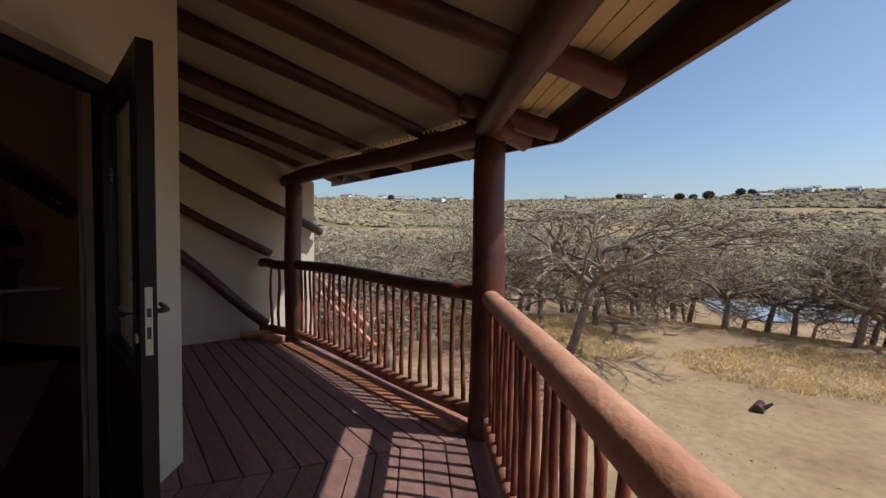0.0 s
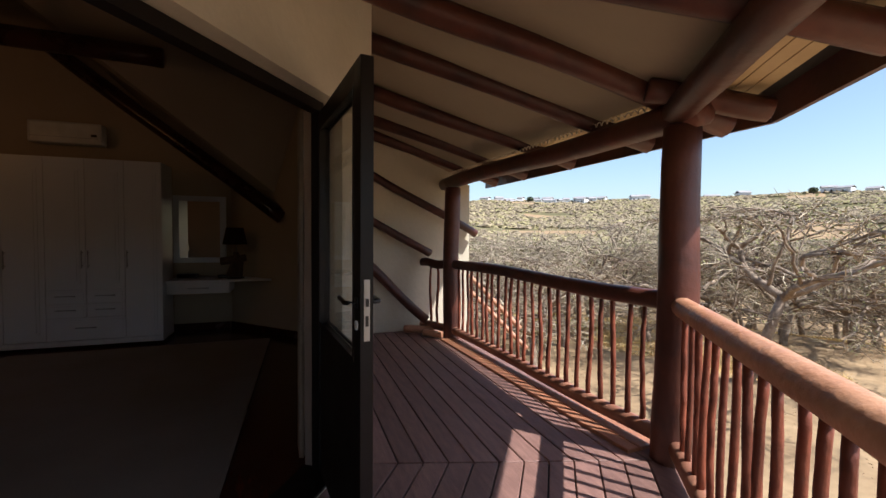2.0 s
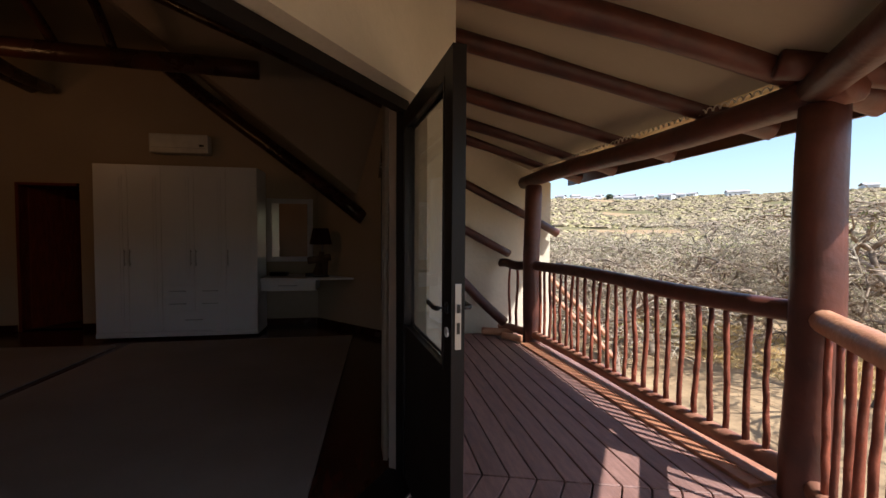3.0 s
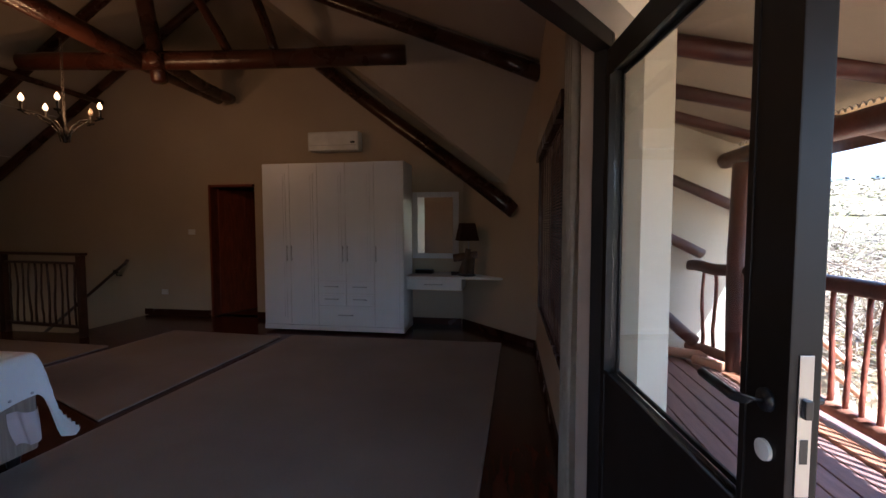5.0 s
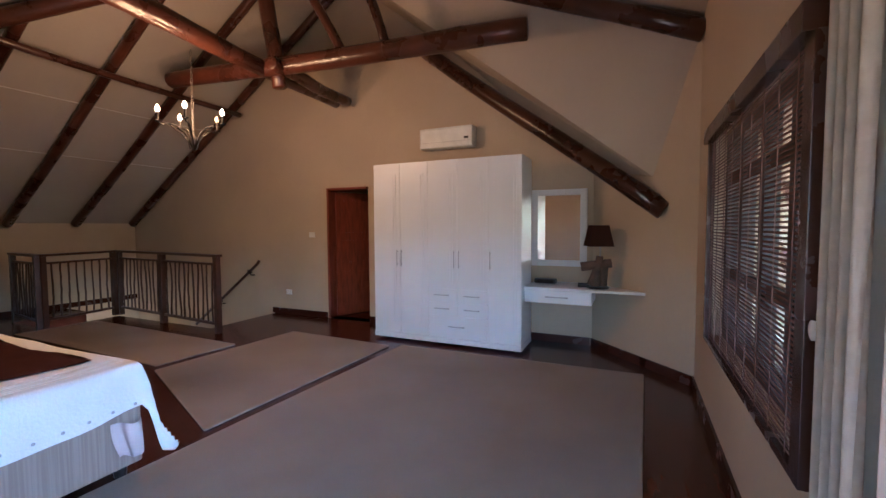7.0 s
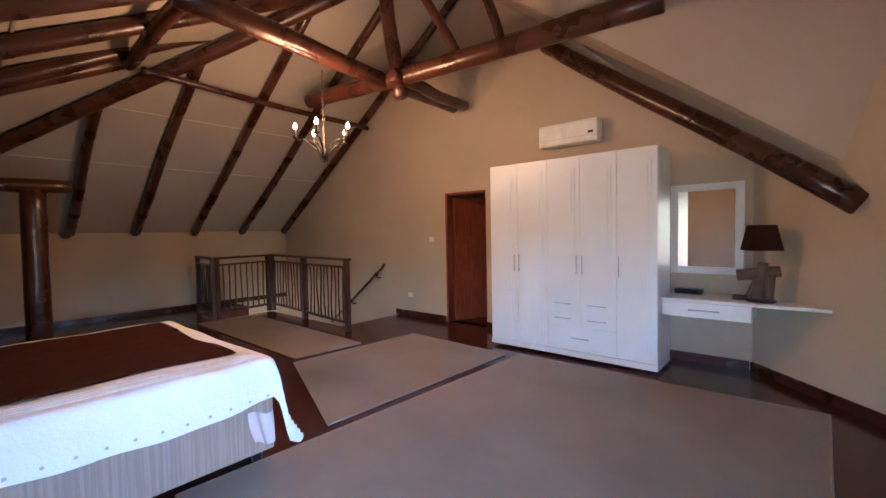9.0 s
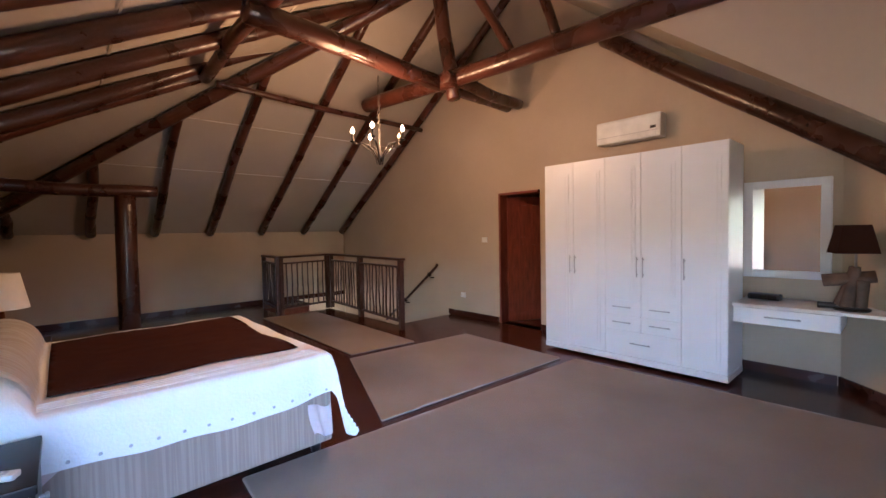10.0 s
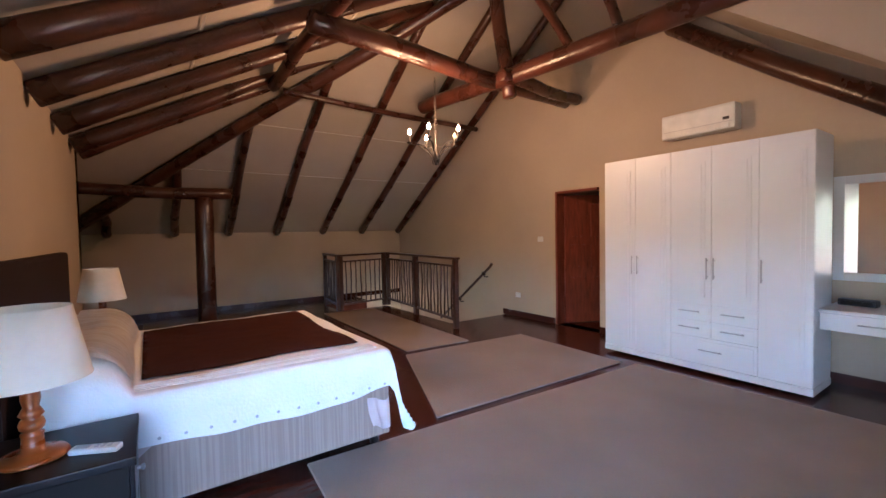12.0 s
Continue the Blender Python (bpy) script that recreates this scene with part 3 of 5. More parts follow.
def skirt(name, p, q):
    p, q = Vector((*p, 0)), Vector((*q, 0))
    d = (q - p)
    n = Vector((d.y, -d.x, 0)).normalized() * 0.018
    bm = poly(bmesh.new(), [p, q, q + Vector((0, 0, 0.09)), p + Vector((0, 0, 0.09))], n)
    bmesh.ops.recalc_face_normals(bm, faces=bm.faces[:])
    structure(name, bm, M["skirting"], "dark varnished skirting board")


skirt("baseboard", (-8.698, -0.1), (-8.698, 7.03))
skirt("baseboard", (-5.02, 7.048), (-3.88, 7.048))
skirt("baseboard", (-3.10, 7.048), (-0.02, 7.048))
skirt("baseboard", (0.0, 7.045), (0.915, 6.06))
skirt("baseboard", (0.928, 6.05), (0.928, 3.05))


# ---------- rugs ----------
def rug(pts, label):
    t = thing("carpet", label, "rug", "carpets")
    bm = poly(bmesh.new(), [(x, y, 0.003) for x, y in pts], (0, 0, 0.014))
    bmesh.ops.recalc_face_normals(bm, faces=bm.faces[:])
    part("carpet_field", bm, M["carpet"], t)
    bm = bmesh.new()
    for (x0, y0), (x1, y1) in zip(pts, pts[1:] + pts[:1]):
        tube(bm, [(x0, y0, 0.012), ((x0 + x1) / 2, (y0 + y1) / 2, 0.012), (x1, y1, 0.012)], 0.009, 6)
    part("binding", bm, M["carpet_edge"], t)
    return t


rug([(-2.17, 2.76), (0.45, 2.6), (0.53, 6.15), (-2.03, 6.12)], "large grey-taupe carpet in front of the white wardrobe")
rug([(-3.82, 4.4), (-2.25, 3.77), (-2.18, 6.05), (-3.7, 6.12)], "grey-taupe carpet at the foot of the bed")
rug([(-7.0, 4.55), (-3.97, 4.5), (-3.9, 5.37), (-6.88, 5.45)], "small grey-taupe carpet beside the stair rail")


# ---------- wardrobe ----------
def wardrobe():
    t = thing("wardrobe", "tall white built-in wardrobe with five doors and steel handles", "wardrobe", m=pose(-1.607, 6.34, 0))
    hw = 0.9375
    bm = bmesh.new()
    box(bm, (-hw, 0.02, 0.1), (hw, 0.48, 2.18), 0.004)
    part("body", bm, M["white"], t)
    bm = box(bmesh.new(), (-hw - 0.004, -0.004, 0.035), (hw + 0.004, 0.48, 0.098), 0.006)
    part("plinth", bm, M["white"], t)
    w = 2 * hw / 5

    def panel(name, x0, x1, z0, z1, raised=True):
        bm = box(bmesh.new(), (x0 + 0.002, 0, z0 + 0.002), (x1 - 0.002, 0.019, z1 - 0.002), 0.003)
        d = part(name, bm, M["white"], t)
        if raised:
            bm = bmesh.new()
            for k, dx in enumerate((0.055, 0.085)):
                box(bm, (x0 + dx, -0.007 - 0.006 * k, z0 + 0.07 + 0.03 * k), (x1 - dx, 0.003 - 0.006 * k, z1 - 0.13 - 0.03 * k), 0.0025)
            tagged(part("raised_panel", bm, M["white"], d), kind="stuff")
        return d

    def handle(owner, x, z, upright, length=0.17):
        bm = bmesh.new()
        v = Vector((0, 0, 1)) if upright else Vector((1, 0, 0))
        c = Vector((x, -0.034, z))
        tube(bm, [c - v * length / 2, c, c + v * length / 2], 0.006, 8)
        for s in (-1, 1):
            q = c + v * s * length * 0.38
            tube(bm, [q, q + Vector((0, 0.034, 0))], 0.005, 6)
        part("handle", bm, M["steel"], owner, "brushed steel bar handle", smooth=True)
    for i in range(5):
        x0 = -hw + i * w
        low = 0.68 if i in (2, 3) else 0.1
        d = panel("door", x0, x0 + w, low, 2.178)
        handle(d, x0 + (w - 0.03 if i in (0, 2) else 0.03), 1.03, True, 0.2)
    for i in (2, 3):
        x0 = -hw + i * w
        for z0, z1 in ((0.52, 0.68), (0.36, 0.52)):
            bm = box(bmesh.new(), (x0 + 0.002, 0, z0 + 0.002), (x0 + w - 0.002, 0.019, z1 - 0.002), 0.003)
            box(bm, (x0 + 0.03, -0.004, z0 + 0.03), (x0 + w - 0.03, 0, z1 - 0.03), 0.003)
            d = part("drawer", bm, M["white"], t)
            handle(d, x0 + w / 2, (z0 + z1) / 2 + 0.01, False, 0.19)
    x0 = -hw + 2 * w
    bm = box(bmesh.new(), (x0 + 0.002, 0, 0.102), (x0 + 2 * w - 0.002, 0.019, 0.358), 0.003)
    box(bm, (x0 + 0.03, -0.004, 0.13), (x0 + 2 * w - 0.03, 0, 0.33), 0.003)
    d = part("drawer", bm, M["white"], t)
    handle(d, x0 + w, 0.245, False, 0.2)


wardrobe()

# ---------- dressing table, mirror, lamp, clock ----------
t = thing("dressing_table", "white wall-hung dressing table with one drawer beside the wardrobe", "dressing table")
bm = poly(bmesh.new(), [(-0.665, 6.44, 0.715), (0.545, 6.44, 0.715), (0.02, 7.0, 0.715), (-0.665, 7.03, 0.715)], (0, 0, 0.026))
bmesh.ops.recalc_face_normals(bm, faces=bm.faces[:])
part("tabletop", bm, M["white"], t)
bm = box(bmesh.new(), (-0.662, 6.47, 0.57), (0.04, 6.97, 0.714), 0.003)
part("body", bm, M["white"], t)
bm = box(bmesh.new(), (-0.655, 6.45, 0.575), (0.035, 6.469, 0.71), 0.004)
dr = part("drawer", bm, M["white"], t)
bm = bmesh.new()
tube(bm, [(-0.43, 6.42, 0.645), (-0.31, 6.42, 0.645), (-0.19, 6.42, 0.645)], 0.006, 8)
for x in (-0.41, -0.21):
    tube(bm, [(x, 6.42, 0.645), (x, 6.452, 0.645)], 0.005, 6)
part("handle", bm, M["steel"], dr, "brushed steel bar handle", smooth=True)

t = thing("wall_mirror", "upright mirror in a plain white frame above the dressing table", "mirror", m=pose(-0.385, 7.018, 1.385))
bm = bmesh.new()
for lo, hi in (((-0.32, -0.03, -0.455), (-0.245, 0.03, 0.455)), ((0.245, -0.03, -0.455), (0.32, 0.03, 0.455)), ((-0.245, -0.03, 0.385), (0.245, 0.03, 0.455)), ((-0.245, -0.03, -0.455), (0.245, 0.03, -0.385))):
    box(bm, lo, hi, 0.007)
part("frame", bm, M["white"], t)
bm = poly(bmesh.new(), [(-0.25, -0.008, -0.39), (0.25, -0.008, -0.39), (0.25, -0.008, 0.39), (-0.25, -0.008, 0.39)])
part("mirror_glass", bm, M["mirror"], t)

t = thing("table_lamp", "driftwood table lamp with a dark brown shade on the dressing table", "lamp", m=pose(0.09, 6.62, 0.742))
bm = bmesh.new()
lathe(bm, [(0.0, 0), (0.11, 0), (0.115, 0.012), (0.1, 0.022), (0.0, 0.024)], 20)
part("base", bm, M["plastic_dark"], t, smooth=False)
bm = bmesh.new()
log(bm, (-0.03, 0, 0.02), (0.02, 0, 0.34), 0.05, 0.035, wob=0.14, seed=5)
log(bm, (-0.17, 0.0, 0.22), (0.13, 0.02, 0.27), 0.045, 0.05, wob=0.2, seed=6)
log(bm, (0.05, 0.02, 0.02), (0.06, 0.0, 0.24), 0.04, 0.045, wob=0.2, seed=7)
log(bm, (-0.08, 0.0, 0.03), (-0.02, 0.02, 0.2), 0.035, 0.04, wob=0.2, seed=8)
part("driftwood", bm, M["stone"], t, smooth=True)
bm = bmesh.new()
mm = pose(0, 0, 0, 0, 0, 20)
for (s0, z0), (s1, z1) in (((0.125, 0.45), (0.085, 0.67)),):
    lo = [bm.verts.new(mm @ Vector((x * s0, y * s0, z0))) for x, y in ((-1, -1), (1, -1), (1, 1), (-1, 1))]
    hi = [bm.verts.new(mm @ Vector((x * s1, y * s1, z1))) for x, y in ((-1, -1), (1, -1), (1, 1), (-1, 1))]
    for j in range(4):
        bm.faces.new((lo[j], lo[(j + 1) % 4], hi[(j + 1) % 4], hi[j]))
bmesh.ops.solidify(bm, geom=bm.faces[:], thickness=0.003)
part("shade", bm, M["shade_dark"], t, "dark brown tapered shade")
bm = tube(bmesh.new(), [(0.02, 0, 0.33), (0.02, 0, 0.5), (0.02, 0, 0.6)], 0.008, 8)
part("stem", bm, M["steel"], t, smooth=True)

t = thing("clock_radio", "small black clock radio on the dressing table", "clock", m=pose(-0.5, 6.82, 0.742, 0, 0, -6))
part("body", box(bmesh.new(), (-0.12, -0.05, 0), (0.12, 0.05, 0.055), 0.012), M["plastic_dark"], t)
part("display", box(bmesh.new(), (-0.1, -0.052, 0.012), (0.1, -0.0505, 0.042)), M["nightstand"], t)
t = thing("hairdryer", "small dark hair tool lying on the dressing table", "hair dryer", m=pose(-0.06, 6.6, 0.742, 0, 0, 10))
part("body", log(bmesh.new(), (-0.05, 0, 0.028), (0.06, 0, 0.03), 0.026, 0.022, wob=0, seed=2), M["plastic_dark"], t, smooth=True)

# ---------- air conditioner, switch, sockets ----------
t = thing("air_conditioner", "white wall-hung air conditioner above the wardrobe", "air conditioner", m=pose(-1.8, 7.04, 2.55))
bm = box(bmesh.new(), (-0.37, -0.17, -0.13), (0.37, 0, 0.135), 0.03)
part("body", bm, M["plastic"], t)
part("flap", box(bmesh.new(), (-0.32, -0.177, -0.118), (0.32, -0.16, -0.07), 0.006), M["plastic"], t)
part("display", box(bmesh.new(), (0.26, -0.174, -0.035), (0.32, -0.1705, -0.005), 0.001), M["plastic_dark"], t)
part("seam", box(bmesh.new(), (-0.34, -0.1735, -0.058), (0.34, -0.1705, -0.053)), M["steel"], t)


def plate(name, label, x, z):
    t = thing(name, label, "switch" if "switch" in name else "socket", m=pose(x, 7.048, z))
    part("plate", box(bmesh.new(), (-0.055, -0.012, -0.04), (0.055, 0, 0.04), 0.004), M["plastic"], t)
    part("rocker", box(bmesh.new(), (-0.012, -0.017, -0.02), (0.012, -0.0125, 0.02), 0.002), M["plastic"], t)


plate("light_switch", "white light switch beside the inner doorway", -4.16, 1.29)
plate("wall_socket", "white wall socket above the skirting", -4.66, 0.36)

# ---------- inner door ----------
bm = bmesh.new()
for lo, hi in (((-3.869, 7.045, 0), (-3.83, 7.24, 2.0)), ((-3.145, 7.14, 0), (-3.111, 7.24, 2.0)), ((-3.83, 7.046, 1.965), (-3.145, 7.24, 1.999))):
    box(bm, lo, hi, 0.004)
structure("door_frame", bm, M["mahogany"], "red-brown wooden door frame")
t = thing("door_inner", "red-brown panelled wooden door standing open", "door", m=pose(-3.82, 7.2, 0, 0, 0, 66))
t["kind"] = "structure"
bm = box(bmesh.new(), (0, -0.02, 0.01), (0.76, 0.02, 1.95), 0.003)
for z0, z1 in ((0.15, 0.7), (0.85, 1.2), (1.32, 1.82)):
    for x0 in (0.09, 0.42):
        box(bm, (x0, -0.027, z0), (x0 + 0.25, 0.027, z1), 0.012)
part("leaf", bm, M["mahogany"], t)
bm = bmesh.new()
tube(bm, [(0.71, -0.02, 1.02), (0.71, -0.06, 1.02), (0.61, -0.06, 1.02)], 0.009, 8)
box(bm, (0.69, -0.026, 0.93), (0.73, -0.02, 1.1), 0.003)
part("door_handle", bm, M["steel"], t, "steel lever handle")

# ---------- stair and balustrade ----------
for i in range(11):
    t = box(bmesh.new(), (-5.0 - 0.27 * (i + 1), 5.95, -0.18 * (i + 1) - 0.18), (-5.0 - 0.27 * i, 7.04, -0.18 * (i + 1)), 0.006)
    structure("stair_step", t, M["floor_wood"], "dark polished wooden stair step")
bm = bmesh.new()
tube(bm, [(-5.2, 6.94, 0.86), (-5.25, 6.94, 0.8), (-6.0, 6.94, 0.25), (-6.8, 6.94, -0.34)], 0.024, 10)
t = part("stair_handrail", bm, M["branch_in"], smooth=True)
tagged(t, "dark round handrail sloping down along the stair wall", "handrail")
for x, z in ((-5.42, 0.675), (-6.15, 0.14)):
    bm = bmesh.new()
    tube(bm, [(x, 6.94, z - 0.02), (x, 6.96, z - 0.06), (x, 7.04, z - 0.07)], 0.012, 6)
    lathe(bm, [(0.0, -0.03), (0.038, -0.03), (0.038, 0.03), (0.0, 0.03)], 10, (x, 6.94, z))
    part("bracket", bm, M["iron"], t)


def branch(bm, x, z0, z1, r, rnd):
    """A wavy upright stick."""
    ph, a = rnd.uniform(0, 6.3), rnd.uniform(0.003, 0.010)
    f = rnd.uniform(4, 9)
    pts = [(x + a * math.sin(ph + f * z) + 0.003 * math.sin(31 * z + ph), a * 0.7 * math.cos(ph + f * 0.8 * z), z) for z in [z0 + (z1 - z0) * k / 8 for k in range(9)]]
    return tube(bm, pts, r * rnd.uniform(0.85, 1.15), 7, r * rnd.uniform(0.75, 1.0))


def balustrade(name, a, b, seed, end_post=True):
    a, b = Vector((*a, 0)), Vector((*b, 0))
    d = b - a
    L = d.length
    t = thing(name, "dark wooden stair balustrade with wavy branch balusters", "balustrade", "stair balustrades",
              m=pose(a.x, a.y, 0, 0, 0, math.degrees(math.atan2(d.y, d.x))))
    for x in ((0, L) if end_post else (0,)):
        part("post", box(bmesh.new(), (x - 0.035, -0.035, 0), (x + 0.035, 0.035, 1.02), 0.008), M["branch_in"], t)
    part("handrail", box(bmesh.new(), (-0.04, -0.045, 1.02), (L + 0.06, 0.045, 1.055), 0.008), M["branch_in"], t)
    part("upper_rail", box(bmesh.new(), (0.036, -0.02, 0.91), (L - 0.036, 0.02, 0.94), 0.004), M["branch_in"], t)
    part("lower_rail", box(bmesh.new(), (0.036, -0.02, 0.11), (L - 0.036, 0.02, 0.145), 0.004), M["branch_in"], t)
    rnd = random.Random(seed)
    n = max(3, int(L / 0.105))
    for i in range(1, n):
        part("baluster", branch(bmesh.new(), L * i / n, 0.146, 0.909, 0.013, rnd), M["branch_in"], t, smooth=True)


balustrade("stair_balustrade", (-8.05, 4.95), (-7.05, 4.83), 1)
balustrade("stair_balustrade", (-7.03, 4.88), (-7.22, 5.86), 2)
balustrade("stair_balustrade", (-7.19, 5.93), (-5.96, 5.83), 3)
balustrade("stair_balustrade", (-5.92, 5.82), (-4.6, 5.7), 4)

# ---------- chandelier ----------
t = thing("chandelier", "dark iron chandelier with five candle bulbs hanging from a beam", "chandelier", m=pose(-3.28, 4.5, 2.18))
bm = bmesh.new()
lathe(bm, [(0.0, -0.06), (0.018, -0.05), (0.012, -0.02), (0.035, 0.0), (0.03, 0.05), (0.012, 0.09), (0.01, 0.3), (0.0, 0.31)], 12)
part("hub", bm, M["iron"], t, smooth=True)
bm = bmesh.new()
for k in range(11):
    c = Vector((0, 0, 0.32 + k * 0.05))
    pts = [c + Matrix.Rotation(math.pi / 2 * (k % 2), 4, "Z") @ Vector((0.011 * math.cos(u), 0, 0.03 * math.sin(u))) for u in [2 * math.pi * j / 10 for j in range(11)]]
    tube(bm, pts, 0.0025, 5)
part("chain", bm, M["iron"], t)
for k in range(5):
    an = math.radians(72 * k + 24)
    c, s = math.cos(an), math.sin(an)
    prof = [(0.015, -0.03), (0.035, 0.03), (0.07, 0.1), (0.12, 0.145), (0.18, 0.16), (0.235, 0.15), (0.27, 0.165)]
    bm = tube(bmesh.new(), [(r * c, r * s, z) for r, z in prof], 0.007, 7)
    arm = part("arm", bm, M["iron"], t, smooth=True)
    bm = tube(bmesh.new(), [(0.03 * c, 0.03 * s, -0.05), (0.045 * c, 0.045 * s, 0.02), (0.085 * c, 0.085 * s, 0.075), (0.14 * c, 0.14 * s, 0.115), (0.19 * c, 0.19 * s, 0.155)], 0.005, 6)
    part("leaf_scroll", bm, M["iron"], arm)
    p0 = (0.27 * c, 0.27 * s, 0)
    bm = lathe(bmesh.new(), [(0.0, 0.165), (0.022, 0.167), (0.03, 0.178), (0.028, 0.18), (0.0, 0.18)], 12, p0)
    part("drip_pan", bm, M["iron"], arm)
    bm = lathe(bmesh.new(), [(0.0, 0.18), (0.011, 0.18), (0.011, 0.25), (0.0, 0.25)], 10, p0)
    part("candle_sleeve", bm, M["iron"], arm, "dark candle sleeve")
    bm = lathe(bmesh.new(), [(0.0, 0.25), (0.013, 0.255), (0.021, 0.272), (0.019, 0.288), (0.009, 0.308), (0.0, 0.322)], 12, p0)
    part("bulb", bm, M["bulb_off"] if k == 1 else M["bulb"], arm, "unlit candle bulb" if k == 1 else "glowing candle bulb", smooth=True)
    if k != 1:
        ld = bpy.data.lights.new("bulb_light", "POINT")
        ld.energy, ld.color, ld.shadow_soft_size = CHAND_W, (1.0, 0.47, 0.17), 0.03
        lo = new("bulb_light", ld)
        lo.location = (-3.28 + 0.27 * c, 4.5 + 0.27 * s, 2.22 + 0.36)

# ---------- bed ----------
BX0, BX1, BY0, BY1, BZ = -4.0, -2.13, 1.52, 3.3, 0.645
t_bed = t = thing("bed", "wide bed with a striped base, white coverlet and dark brown throw", "bed")
part("bed_base", box(bmesh.new(), (BX0, BY0, 0.075), (BX1, BY1, 0.42), 0.02), M["base_fabric"], t)
part("mattress", box(bmesh.new(), (BX0, BY0, 0.425), (BX1, BY1, 0.625), 0.04), M["cream_linen"], t)
for x in (BX0 + 0.08, BX1 - 0.08):
    for y in (BY0 + 0.1, BY1 - 0.08):
        part("leg", lathe(bmesh.new(), [(0, 0), (0.03, 0), (0.036, 0.06), (0.036, 0.0745), (0, 0.0745)], 12, (x, y, 0.0)), M["plastic_dark"], t)


def pillow_rise(x, y):
    """How far the bedclothes stand up over the pillows under them."""
    f = max(0.0, 1 - max(0.0, (y - BY0 - 0.20) / 0.19) ** 2) if y < BY0 + 0.39 else 0.0
    u = min(1.0, max(0.0, (BX1 + 0.03 - x) / 0.16)) * min(1.0, max(0.0, (x - BX0 + 0.03) / 0.16))
    dip = 0.75 + 0.25 * min(1.0, abs(x - (BX0 + BX1) / 2) / 0.18)
    return 0.19 * math.sqrt(f) * math.sqrt(u) * dip * (1 + 0.16 * noise.noise(Vector((x * 3.1, y * 3.1, 7))))


def coverlet():
    bm = bmesh.new()
    W, L, drop = BX1 - BX0, BY1 - BY0 - 0.02, 0.27
    nx, ny = 90, 80
    rows = []
    for j in range(ny + 1):
        v = (L + drop) * j / ny
        row = []
        for i in range(nx + 1):
            u = -drop + (W + 2 * drop) * i / nx
            ex = max(0, -u, u - W)
            ey = max(0, v - L)
            sx = -1 if u < 0 else 1
            x = BX0 + min(max(u, 0), W)
            y = BY0 + 0.02 + min(v, L)
            r = math.hypot(ex, ey)
            if r > drop * 1.26:
                ex, ey = ex * drop * 1.26 / r, ey * drop * 1.26 / r
            mn = min(ex, ey)
            x += sx * (0.018 * min(ex / 0.03, 1) + 0.08 * ex + mn * 0.55) if ex else 0
            y += (0.018 * min(ey / 0.03, 1) + 0.08 * ey + mn * 0.28) if ey else 0
            z = BZ + 0.014 * noise.noise(Vector((x * 2.2, y * 2.2, 1))) + pillow_rise(x, y)
            if r:
                z -= max(ex, ey) * 0.97 + 0.25 * min(1.0, mn / 0.10)
                wave = 0.012 * math.sin(y * 9 + 1) + 0.01 * math.sin(y * 17) if ex > ey else 0.014 * math.sin(x * 10)
                x += sx * wave * ex / drop if ex > ey else 0
                y += wave * ey / drop if ey >= ex else 0
                z += 0.02 * math.sin((y if ex > ey else x) * 4.1) * max(ex, ey) / drop
            row.append(bm.verts.new((x, y, z)))
        rows.append(row)
    for j in range(ny):
        for i in range(nx):
            bm.faces.new((rows[j][i], rows[j][i + 1], rows[j + 1][i + 1], rows[j + 1][i]))
    return bm


part("coverlet", coverlet(), M["linen"], t, "white coverlet hanging over the sides", smooth=True)
bm = bmesh.new()
for k in range(15):
    y = BY0 + 0.16 + k * 0.112
    lathe(bm, [(0.0, 0.0), (0.008, 0.0), (0.009, 0.003), (0.0, 0.005)], 7, m=Matrix.Translation((BX1 + 0.046 + 0.008 * math.sin(y * 9 + 1), y, 0.425 + 0.01 * math.sin(y * 4))) @ Matrix.Rotation(math.pi / 2, 4, "Y"))
    x = BX0 + 0.1 + min(k, 11) * 0.14
    lathe(bm, [(0.0, 0.0), (0.008, 0.0), (0.009, 0.003), (0.0, 0.005)], 7, m=Matrix.Translation((x, BY1 + 0.05, 0.425)) @ Matrix.Rotation(-math.pi / 2, 4, "X"))
tagged(part("embroidery", bm, M["dot"], t, "small grey embroidered dots"), kind="stuff")
bm = bmesh.new()
for k in range(5):
    x = BX1 - 0.055 - k * 0.028
    tube(bm, [(x + 0.006 * math.sin(y * 5 + k), y, BZ + 0.006 + 0.014 * noise.noise(Vector((x * 2.2, y * 2.2, 1)))) for y in [BY0 + 0.4 + q * 0.11 for q in range(13)]], 0.0028, 5)
tagged(part("corded_stripe", bm, M["striped_linen"], t, "raised beige cords in the coverlet"), kind="stuff")


def cloth(x0, x1, y0, y1, z, nx=50, ny=40, th=0.012, wob=0.02):
    bm = bmesh.new()
    rows = []
    for j in range(ny + 1):
        row = []
        for i in range(nx + 1):
            u, v = i / nx, j / ny
            x = x0 + (x1 - x0) * u + (wob * math.sin(v * 7) if i == nx else 0)
            y = y0 + (y1 - y0) * v + (wob * math.sin(u * 9) if j == ny else 0)
            zz = z + 0.014 * noise.noise(Vector((x * 2.2, y * 2.2, 1))) + 0.005 * noise.noise(Vector((x * 9, y * 9, 4)))
            row.append(bm.verts.new((x, y, zz)))
        rows.append(row)
    fs = [bm.faces.new((rows[j][i], rows[j][i + 1], rows[j + 1][i + 1], rows[j + 1][i])) for j in range(ny) for i in range(nx)]
    bmesh.ops.solidify(bm, geom=fs, thickness=-th)
    return bm


